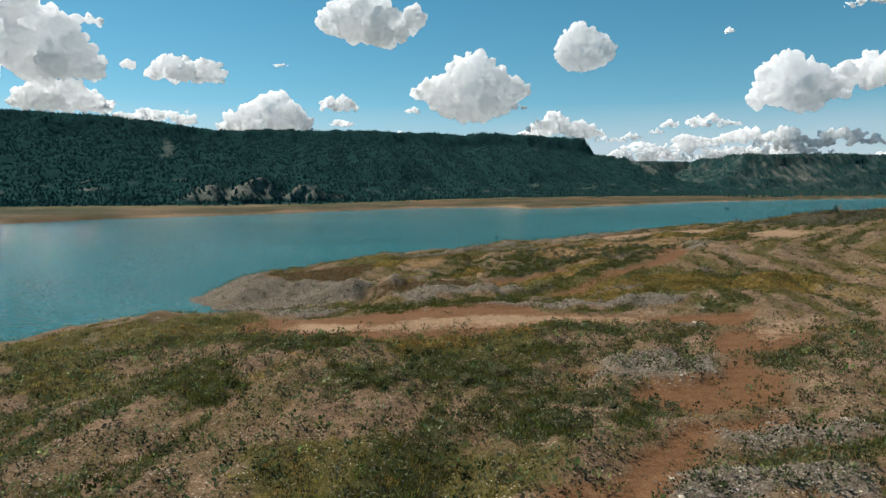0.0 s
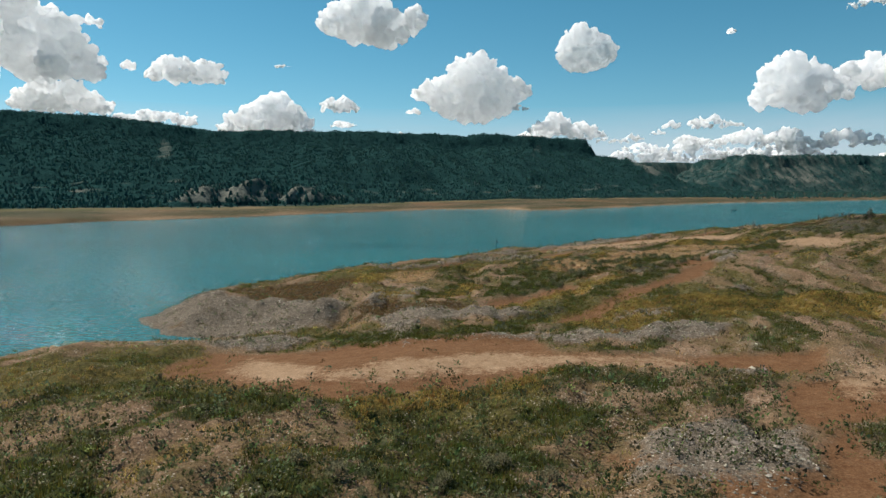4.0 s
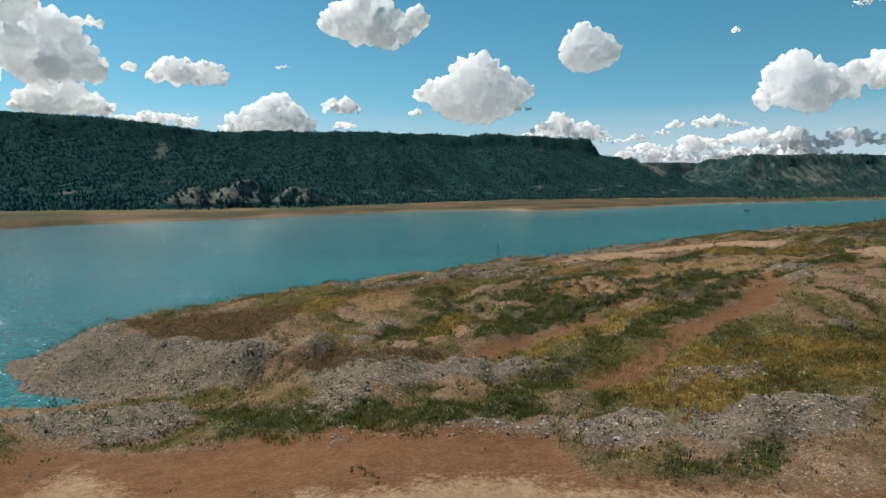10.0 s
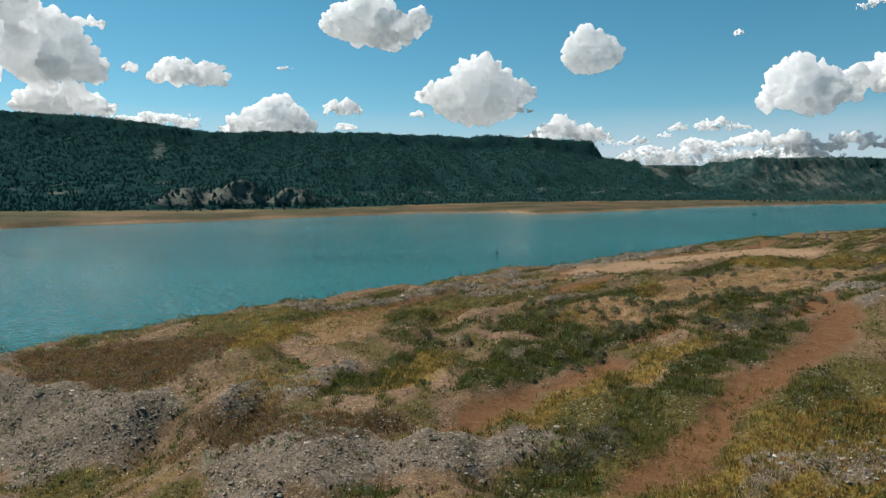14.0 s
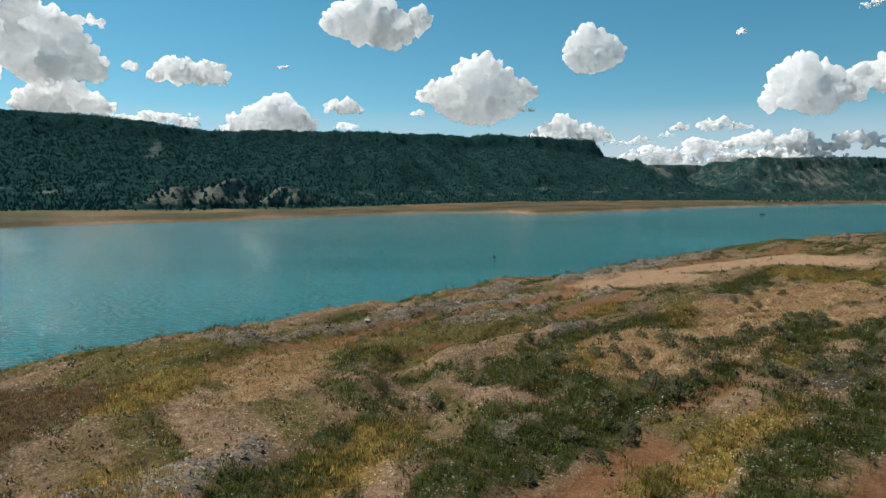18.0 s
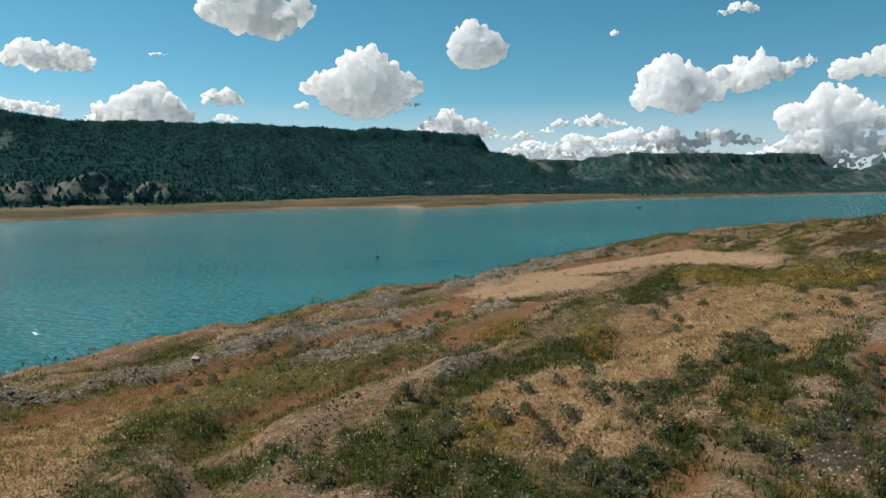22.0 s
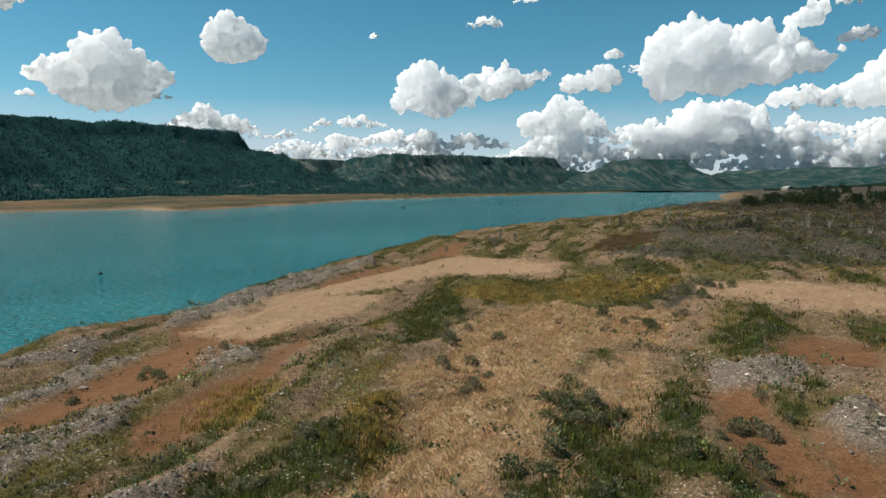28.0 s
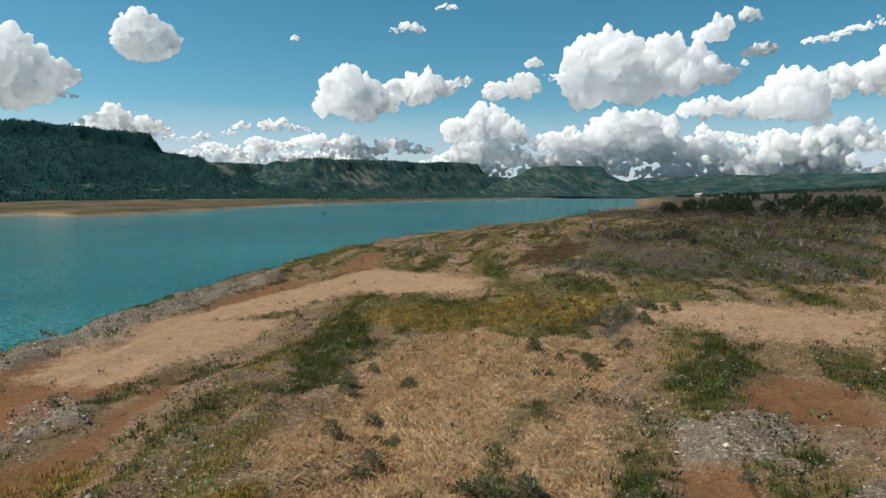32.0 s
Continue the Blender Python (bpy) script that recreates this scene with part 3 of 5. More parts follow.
# pale trodden sand
patch("pale", (27.4, 58), (34.3, 61.3), (32.9, 59), (27, 54.5))
patch("pale", (-15.2, 66.8), (-14.7, 70.9), (-10.7, 67), (-6.8, 61.7), (-9.3, 59.7), (-11.6, 60))
patch("pale", (-7.9, 60.6), (-4.1, 61.7), (2.7, 63.4), (9.5, 62.2), (19.6, 63.5), (19, 62), (9.4, 61.2), (2.7, 61.7), (-2.1, 59), (-6.2, 59.1))
patch("pale", (-5.5, 62.3), (-2.5, 64.2), (6.4, 66.1), (11.3, 63.9), (19, 64), (13.4, 62.5), (6, 61), (1.3, 61), (-5.5, 60.5))
patch("pale", (32.5, 170.2), (52.1, 180.4), (70.8, 193.7), (66.8, 163.4), (62.2, 155.1), (56.8, 172), (44.3, 166.1), (35.7, 166.3))
patch("pale", (23, 155), (34.2, 171.3), (44, 161.9), (40, 155.9), (26.8, 147.6))
patch("pale", (63.2, 136), (66.9, 124.1), (61.3, 121), (58.7, 125.6), (60.5, 132.1))
patch("pale", (61.7, 136.1), (63.5, 131.6), (65, 126.4), (68.1, 122.2), (61.8, 119.6), (60.4, 123.9), (59.8, 129.5))
# ripening grass
patch("gold", (16.8, 81.2), (22.9, 88.1), (35.3, 89.7), (51.7, 88.3), (47.3, 81.5), (31.5, 80.8), (21.1, 75.6), (15.3, 71.8))
patch("gold", (-5, 53.5), (-1.5, 55.8), (4.9, 58.3), (6.6, 59.2), (10, 59.5), (5.4, 55.1), (0.1, 54.2), (-4.1, 52.4))
patch("gold", (-2.4, 54.2), (0.2, 57.1), (5, 56.6), (5.3, 53.5), (-0.2, 54.5))
patch("gold", (13.1, 79.7), (21.1, 85.3), (27.2, 79.5), (21.1, 75.9), (14.8, 76.4))
patch("gold", (17.8, 81.1), (19.9, 84), (25.2, 85.7), (28.5, 84.4), (24.4, 79.1), (21.3, 79.1))
patch("gold", (5.7, 85.5), (11.4, 92.3), (17.8, 97.4), (22.6, 100.4), (27, 103.5), (22, 97.1), (16.5, 93.8), (12.7, 91), (7.8, 86.9))
patch("gold", (7.1, 87.2), (11.3, 93.2), (17.3, 98), (22.6, 100.4), (23.3, 100.1), (19.4, 95.4), (13.9, 92.7), (8.8, 87.9), (7.3, 86.3))
patch("gold", (19.6, 83.8), (22, 85), (25.4, 86.1), (24.4, 85.4), (21, 82.9))
patch("gold", (1, 92), (2.1, 99.4), (6, 102.8), (6.3, 98.2), (3.8, 94.8))
patch("gold", (-6.6, 90.9), (-6, 97.2), (-1.9, 93.6), (-4.3, 90.6))
patch("gold", (-10.6, 102.3), (-11, 108.8), (-8.2, 111.4), (-6.4, 113.5), (-7.4, 104.9), (-8.4, 102.4))
patch("gold", (18.2, 128.4), (21.3, 133.5), (25.5, 132.1), (21.9, 126.1))
patch("gold", (14.4, 108.7), (15.9, 109.7), (17.9, 109.4), (17, 106.2), (14.8, 106.8))
patch("gold", (23.9, 122.5), (26.4, 123.1), (27.9, 123.8), (24.1, 119.1))
patch("gold", (23, 119), (27.4, 124.3), (27.2, 122.5), (24, 116.5))
patch("gold", (26.1, 107.5), (29.5, 110.3), (29.9, 109.2), (27.3, 106.6))
patch("gold", (25.6, 125.2), (28.4, 125.8), (28, 124.2), (25.6, 122.4))
patch("gold", (45.2, 153), (52.8, 154.7), (63.9, 145.9), (63.1, 139.5), (57.8, 138.1), (50.1, 143.9))
# brown weeds in the hollows
patch("brown", (-30.1, 106.6), (-28.2, 113.5), (-16.6, 109.9), (-10.9, 103.1), (-11.5, 96.9), (-15.1, 96), (-21.3, 99.1))
patch("brown", (-8.9, 89.7), (-7.2, 90.5), (-4.2, 91), (-0.4, 85.5), (-4.5, 85.4), (-7.7, 86.8))
patch("brown", (-5.7, 86.2), (-6.4, 89.4), (-3.2, 89.1), (1.2, 88.2), (4.7, 87.3), (3.1, 86.2), (-0.5, 84.3))
patch("brown", (-30.5, 108.3), (-29.3, 112.8), (-18.1, 110.3), (-8.6, 107.4), (-10.5, 102), (-12.9, 100.5), (-12.5, 96.6), (-16.8, 96.3), (-23.3, 99.8))
patch("brown", (-20.2, 107.7), (-14.7, 108.6), (-11.3, 109.4), (-10.8, 106.6), (-12.6, 101.8), (-16.1, 101.3))
patch("brown", (74.4, 166.1), (82.1, 170.5), (89.8, 171.8), (85.8, 163.8), (73.7, 155.8))
# grey shrubs
patch("sage", (9.5, 83.7), (12.3, 88.5), (14.7, 86.5), (13.4, 83.4), (10.6, 82.5))
patch("sage", (25.9, 103.9), (30.2, 107.2), (34.3, 110.4), (28.7, 103.3), (26.5, 102.7))
patch("sage", (58.3, 139.6), (61.7, 139.6), (63, 137), (56.4, 133.4))
patch("sage", (57.7, 138.6), (61.8, 140.1), (62.6, 136.8), (60, 134.2), (55.6, 133.4))
patch("sage", (72.6, 161), (80.9, 154.1), (83.3, 141.8), (96.7, 134), (76.8, 125.8), (74.8, 136.5), (70.8, 145.5))
# bleached grass
patch("straw", (-6, 104), (-4.1, 110.3), (0.6, 112), (0.5, 108.2), (-3, 106.4))
patch("straw", (14.2, 107.4), (18.3, 109.5), (24.9, 109.5), (31.8, 117.3), (28.2, 110.7), (21.9, 105.9), (15.7, 105.8))
patch("straw", (26.7, 123.7), (45.8, 144.5), (40.2, 126.2), (30.5, 116.8))
patch("straw", (-7.2, 108.5), (-5.7, 114), (-1.1, 122.2), (-0.2, 110.5), (-4.5, 109.1))
patch("straw", (15.8, 112.2), (18.9, 113), (30.1, 124.3), (39.8, 134.5), (48.8, 140.7), (43, 130.1), (30.2, 117), (24.2, 111.4), (20.2, 108.4), (17.6, 108.4), (15.3, 109.4))
patch("straw", (26.5, 123.8), (32.8, 127.8), (42.3, 130.2), (37.2, 122.8), (29, 115.5), (24.3, 112.1), (20.9, 109.6), (19.8, 108.9), (17, 109.4), (15.4, 109.8), (16.8, 113.5), (20.5, 114), (24.3, 117.4), (28.8, 123.6))
patch("straw", (45.6, 145.8), (53, 143.1), (43.1, 128.2), (35.4, 132.6))
patch("straw", (39.3, 123.9), (43, 123.4), (36.2, 115.6), (34, 115.6), (35.9, 120.1))
patch("straw", (28.2, 124), (35.8, 131.4), (40.6, 127.6), (33.4, 118.6), (29, 114.3), (25.5, 116.8))
patch("straw", (41.9, 139.3), (47.2, 139.9), (55.6, 133.4), (46.8, 125.4), (40.7, 126.5), (37.2, 123), (35.4, 127.6), (35.8, 131.5))
patch("straw", (30.1, 130.1), (34.2, 130.6), (35.4, 127.6), (32.2, 122.2), (29, 125.5))
# the scrub flat
patch("flat", (92.2, 173.2), (132.9, 191.1), (185.1, 170.2), (98.4, 134.7), (83.3, 141.8), (79.8, 157.3))
patch("green", (-9.7, 75.8), (-6.4, 78.6), (-1.8, 78.2), (3.9, 76), (7.7, 78), (10.4, 81), (9.4, 74.8), (6.4, 73.7), (2.7, 71.3), (-8.8, 74.4))
# the stony bank by the water and the lane behind it
patch("gravel", (22.2, 163.2), (28.3, 190.9), (35.1, 179), (49.2, 195.8), (62.6, 209.3), (57.7, 197), (44.6, 181.1), (33.4, 170.1), (29.6, 160.9), (25.6, 160), (22, 156.4))
patch("dirt", (22, 156.4), (29.6, 160.9), (44.3, 179.9), (57.6, 192.3), (57.6, 184.8), (42.6, 174.5), (34.9, 165.6), (27, 155.9), (21.8, 151.5))


def inside(x, y, outline):
    """Metres inside an outline; below zero outside it."""
    best, odd = np.full(np.shape(x), 1e9), np.zeros(np.shape(x), bool)
    for (ax, ay), (bx, by) in zip(outline, outline[1:] + outline[:1]):
        ex, ey = bx - ax, by - ay
        u = np.clip(((x - ax) * ex + (y - ay) * ey) / (ex * ex + ey * ey + 1e-9), 0, 1)
        best = np.minimum(best, np.hypot(x - ax - u * ex, y - ay - u * ey))
        if ey:
            odd ^= ((ay > y) != (by > y)) & (x < ax + ex * (y - ay) / ey)
    return np.where(odd, best, -best)


def cover(x, y):
    """Shares of each ground cover at places."""
    out = {}
    wander = waves(x, y, 5, 31, 4), waves(x, y, 5, 32, 4)
    for kind in ("dirt", "pale", "gravel", "green", "olive", "gold", "straw", "brown", "sage", "flat"):
        k = 0.3 if kind in ("dirt", "pale") else 0.75
        soft = {"dirt": 0.8, "pale": 2.0, "gravel": 0.5, "green": 0.6, "flat": 4.0}.get(kind, 0.9)
        wx, wy, best = x + k * wander[0], y + k * wander[1], np.full(np.shape(x), -99.0)
        for outline in PATCHES[kind]:
            px, py = [p[0] for p in outline], [p[1] for p in outline]
            m = (x > min(px) - 7) & (x < max(px) + 7) & (y > min(py) - 7) & (y < max(py) + 7)
            best[m] = np.maximum(best[m], inside(wx[m], wy[m], outline))
        out[kind] = smooth(-soft, soft, best)
    out["green"] = out["green"] * (0.62 + 0.38 * smooth(-0.35, 0.15, waves(x, y, 3.2, 36, 3))) * (1 - 0.6 * out["straw"])
    out["gravel"] = out["gravel"] * (1 - 0.65 * out["green"])
    d = shore_distance(x, y)
    beach = (1 - smooth(1.2, 3.4, d + 1.2 * waves(x, y, 12, 43, 3))) * smooth(-2, 0, d)
    out["gravel"] = np.maximum(out["gravel"], beach)
    # what no outline covers: narrow belts left along the shore by older water levels
    free = 1 - np.clip(sum(out[k] for k in ("dirt", "pale", "gravel", "green", "straw", "brown")), 0, 1)
    inland = smooth(3, 9, d)
    belt = waves(d * 3.0, (x + y) * 0.3, 19, 44, 4)
    out["olive"] = np.maximum(out["olive"], (0.4 + 0.35 * smooth(58, 75, y)) * smooth(-0.1, 0.4, waves(d * 2.2, (x + y) * 0.3, 17, 45, 4)) * free * inland)
    out["green"] = np.maximum(out["green"], 0.65 * smooth(0.2, 0.5, belt) * free * inland)
    out["gold"] = np.maximum(out["gold"], 0.35 * smooth(0.35, 0.65, waves(d * 3.4, (x + y) * 0.4, 17, 63, 4)) * free * inland)
    out["gravel"] = np.maximum(out["gravel"], 0.3 * smooth(0.5, 0.8, waves(d * 3.0, (x + y) * 0.5, 15, 64, 4)) * free * inland)
    far = smooth(95, 130, x * 0.8 - (y - 170) * 0.35)
    out["flat"] = np.maximum(out["flat"], far * smooth(25, 50, d))
    return out


gx = lines(((-400, -72, 7), (-72, -45, 1.2), (-45, 72, 0.6), (72, 135, 1.2), (135, 330, 5), (330, 700, 10)), (-4900, 4900))
gy = lines(((16, 165, 0.6), (165, 240, 1.2), (240, 330, 3), (330, 760, 6)), (-1500, 4900))
X, Y = np.meshgrid(gx, gy)
Z = height(X, Y)
C = cover(X, Y)


def blur(a, n):
    """The mean over 2n + 1 grid steps each way."""
    for axis in (0, 1):
        p = np.cumsum(np.concatenate([np.repeat(np.take(a, [0], axis), n + 1, axis), a, np.repeat(np.take(a, [-1], axis), n, axis)], axis), axis)
        size = a.shape[axis]
        a = (np.take(p, np.arange(2 * n + 1, 2 * n + 1 + size), axis) - np.take(p, np.arange(size), axis)) / (2 * n + 1)
    return a


# lanes are driven smooth
fine = (X > -60) & (X < 125) & (Y > 18) & (Y < 230) & (shore_distance(X, Y) > 7)
lane = np.where(fine, np.clip(1.6 * blur(np.maximum(C["dirt"], C["pale"]), 4), 0, 0.9), 0.0)
Z = Z + lane * (blur(Z, 9) - Z)
# berms of gravel stand proud, driven lanes are worn in
Z = Z + (0.32 * C["gravel"] - 0.24 * C["dirt"]) * smooth(5, 10, shore_distance(X, Y)) * (1 - smooth(150, 200, shore_distance(X, Y)))
across = np.where((Y > far_shore(X) - 30) & (shore_distance(X, Y) < -30), 1.0, 0.0)
shelf = smooth(0, 25, Y - far_shore(X))
C["pale"] = np.maximum(C["pale"], across * (0.65 - 0.7 * shelf + 0.3 * waves(X, Y, 140, 47, 3)))
C["dirt"] = np.maximum(C["dirt"], across * (0.1 + 0.4 * waves(X, Y, 200, 48, 3)))
C["green"] = np.maximum(C["green"], across * shelf * (0.7 + 0.3 * waves(X, Y, 90, 64, 3)))
C["sage"] = np.maximum(C["sage"], across * shelf * 0.4)
C["gravel"] = C["gravel"] * (1 - across)
ground = new("ground", mesh_of("ground", np.stack([X, Y, Z], -1).reshape(-1, 3), grid_faces(len(gx), len(gy)), GROUND, True,
                               {"cover_a": np.stack([C["dirt"], C["green"], C["gravel"], C["pale"]], -1), "cover_b": np.stack([C["gold"], C["straw"], np.maximum(C["sage"], C["flat"]), C["brown"]], -1),
                                "cover_c": np.stack([C["olive"], C["flat"], 0 * X, 0 * X + 1], -1)}))
tagged(ground, "dry lakeside slope of soil, gravel, tracks and grass", "ground", kind="structure")

# ---- lake ----
wx, wy = lines(((-200, 200, 40),), (-4800, 4800), 1.2), lines(((0, 400, 40),), (-1200, 4800), 1.2)
WX, WY = np.meshgrid(wx, wy)
water = new("water", mesh_of("water", np.stack([WX, WY, 0 * WX], -1).reshape(-1, 3), grid_faces(len(wx), len(wy)), WATER, True))
tagged(water, "teal rippled water of a wide reservoir", "lake", kind="structure")


# ---- mesas ----
def mesa(name, label, x0, x1, y0, y1, step, rise, bare):
    """A tableland over its own patch of ground, with bare rock where bare() says so."""
    gx, gy = np.arange(x0, x1 + 1, step), np.arange(y0, y1 + 1, step)
    X, Y = np.meshgrid(gx, gy)
    Z = rise(X, Y)
    B, S = bare(X, Y, Z)
    ob = new(name, mesh_of(name, np.stack([X, Y, Z], -1).reshape(-1, 3), grid_faces(len(gx), len(gy)), MESA, True,
                           {"bare": np.stack([B, S, 0 * B, 0 * B + 1], -1)}))
    return tagged(ob, label, "mesa", kind="structure")


def cliffs(t):
    """From foot (0) to rim (1): scree, then a cliff under the rim."""
    return 0.10 * smooth(0, 0.3, t) + 0.16 * smooth(0.15, 0.55, t) + 0.50 * np.clip((t - 0.3) / 0.62, 0, 1) ** 1.2 + 0.24 * smooth(0.90, 0.99, t)


RIM = [(-2600, 1300, 205), (-1400, 1400, 196), (-950, 1450, 187), (-720, 1480, 176), (-610, 1500, 163), (-523, 1550, 151), (-250, 1620, 156), (22, 1690, 153), (50, 1694, 149), (94, 1700, 157), (330, 1748, 148), (700, 2000, 140)]

FOOT_X, FOOT_Y = [-2600, -700, -313, -200, -110, 0, 333, 700, 1100], [270, 360, 479, 520, 603, 840, 1160, 1380, 1560]


def mesa_rise(x, y):
    rx = [r[0] for r in RIM]
    top, edge = np.interp(x, rx, [r[2] for r in RIM]), np.interp(x, rx, [r[1] for r in RIM])
    edge = edge + 16 * waves(x, y, 150, 51, 4)
    foot = np.interp(x, FOOT_X, FOOT_Y) + 10 * waves(x, y, 90, 57, 3)
    t = (y - foot) / (edge - foot)
    # the east end falls away in a spur
    t_end = (345 - x + 14 * waves(x, y, 90, 52, 3)) / 340 + 1
    t_end = np.where(t_end > 1, 2, t_end) if np.ndim(t_end) else t_end
    t = np.minimum(t, t_end)
    gully = waves(x + 0.2 * y, y * 0.25, 120, 53, 4)
    z = 5.5 + (top - 5.5) * cliffs(np.clip(t, 0, 1)) + np.where(t > 1, 0.010 * np.clip(y - edge, 0, 400), 0)
    z = z + 7 * gully * smooth(0.05, 0.4, t) * (1 - smooth(0.88, 0.96, t)) + 3 * waves(x, y, 45, 54, 3) * smooth(0, 0.2, t)
    return np.where(t < 0, height(x, y) - 1.5 + 2.5 * smooth(-0.06, 0.0, t), z)


def mesa_bare(x, y, z):
    knoll = np.exp(-(((x + 160) / 60) ** 2 + ((y - np.interp(x, FOOT_X, FOOT_Y) - 34) / 36) ** 2)) * 0.8
    low = 0.55 * smooth(0.25, 0.6, waves(x, y, 70, 56, 4)) * (1 - smooth(20, 48, z)) * smooth(6, 12, z)
    scar = 0.75 * np.exp(-((x + 0.402 * y + 5 * waves(x, y, 60, 58, 3)) / 11) ** 2) * smooth(60, 78, z) * (1 - smooth(118, 135, z))
    scar2 = 0.75 * np.exp(-((x - 0.136 * y + 4 * waves(x, y, 60, 59, 3)) / 7) ** 2) * smooth(85, 110, z) * (1 - smooth(125, 135, z)) + 0.9 * np.exp(-(((x - 470) / 22) ** 2)) * smooth(40, 60, z) * (1 - smooth(85, 110, z))
    return np.maximum(np.maximum(knoll * 0.9, low), np.maximum(scar, scar2)), 1 - smooth(-12, 8, y - np.interp(x, FOOT_X, FOOT_Y) - 10 * waves(x, y, 90, 57, 3))


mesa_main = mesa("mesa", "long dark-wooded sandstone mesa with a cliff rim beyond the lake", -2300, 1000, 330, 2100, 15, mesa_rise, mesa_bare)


def outcrop_rise(x, y):
    """Spurs of bare badland at the foot of the slope, cut by gullies."""
    u, v = (x + 158) / 64, y - np.interp(x, FOOT_X, FOOT_Y)
    crest = np.clip(1 - np.abs(u) ** 2.2, 0, 1) ** 0.8 * (19 + 5 * waves(x, y * 0.2, 42, 91, 2))
    spur = 1 - np.abs(waves(x + 0.25 * v, y * 0.3, 34, 92, 2)) * 1.1
    face = np.clip((v - 8 - 12 * (1 - spur)) / 34, 0, 1)
    z = crest * face ** 0.8 * (1 - smooth(48, 110, v)) + 0.7 * waves(x, y, 9, 93, 3) * face
    return mesa_rise(x, y) - 0.8 + z


def outcrop_bare(x, y, z):
    high = z - mesa_rise(x, y)
    v = y - np.interp(x, FOOT_X, FOOT_Y)
    return smooth(1.0, 5.0, high) * (1 - smooth(44, 58, v)) * (0.85 + 0.35 * waves(x, y, 13, 94, 3)), 0 * z


outcrop = mesa("rock_outcrop", "gullied grey badland outcrop at the foot of a wooded mesa", -232, -84, 500, 715, 2.5, outcrop_rise, outcrop_bare)


def table(cx, cy, length, depth, turn, top, flare, seed):
    """Height over the plain of one far tableland."""
    c, s = math.cos(radians(turn)), math.sin(radians(turn))

    def rise(x, y):
        u, v = (x - cx) * c + (y - cy) * s, -(x - cx) * s + (y - cy) * c
        w = 25 * waves(x, y, 260, seed, 4)
        out = np.maximum(np.abs(u) - length / 2, np.abs(v) - depth / 2) + w
        t = np.clip(1 - out / flare, 0, 1)
        return (top - 8 + 5 * waves(x, y, 300, seed + 1, 3)) * cliffs(t) + 6 * waves(x, y, 80, seed + 2, 4) * smooth(0.1, 0.4, t) * (1 - smooth(0.9, 0.96, t)) + 6
    return rise


def far_bare_and_haze(strength):
    def bare(x, y, z):
        streaks = waves(x * 1.0, y * 0.2, 24, 61, 4) + 0.5 * waves(x, y, 240, 62, 3)
        fan = 0.75 * np.exp(-((x - 1330) / 210) ** 2) * (y < 3000)
        # the constant floor pales whole far slopes with rock colour, in place of haze
        return np.maximum(np.maximum(strength * smooth(-0.15, 0.55, streaks), fan * smooth(-0.7, 0.5, streaks)) * smooth(22, 60, z) * (1 - smooth(118, 132, z)), 0.36 if strength else 0.0), 0 * z
    return bare


EAST = (1640, 3000, 820, 520, 0, 160, 330, 71)
mesa_east = mesa("mesa", "far flat-topped mesa with pale scree below its rim", 800, 2700, 2250, 3700, 20, table(*EAST), far_bare_and_haze(0.4))
ridge_north = mesa("ridge", "distant low wooded ridge behind the mesas", 200, 2000, 3000, 3900, 30, table(1050, 3480, 1300, 260, 4, 158, 280, 74), far_bare_and_haze(0.25))
ridge_east = mesa("ridge", "distant blue-green wooded ridge with a notched crest", 1800, 3100, 1900, 3100, 25, table(2431, 2518, 330, 340, -44, 147, 280, 77), far_bare_and_haze(0.5))
ridge_low = mesa("ridge", "long low wooded ridge on the horizon", 2200, 4000, 100, 3000, 30, table(3150, 1600, 460, 1700, 0, 106, 420, 80), far_bare_and_haze(0.1))


# ---- clouds ----
def billow(size):
    tex = bpy.data.textures.new("billow", "CLOUDS")
    tex.noise_scale, tex.noise_depth, tex.noise_basis = 0.07 * size, 6, "ORIGINAL_PERLIN"
    return tex


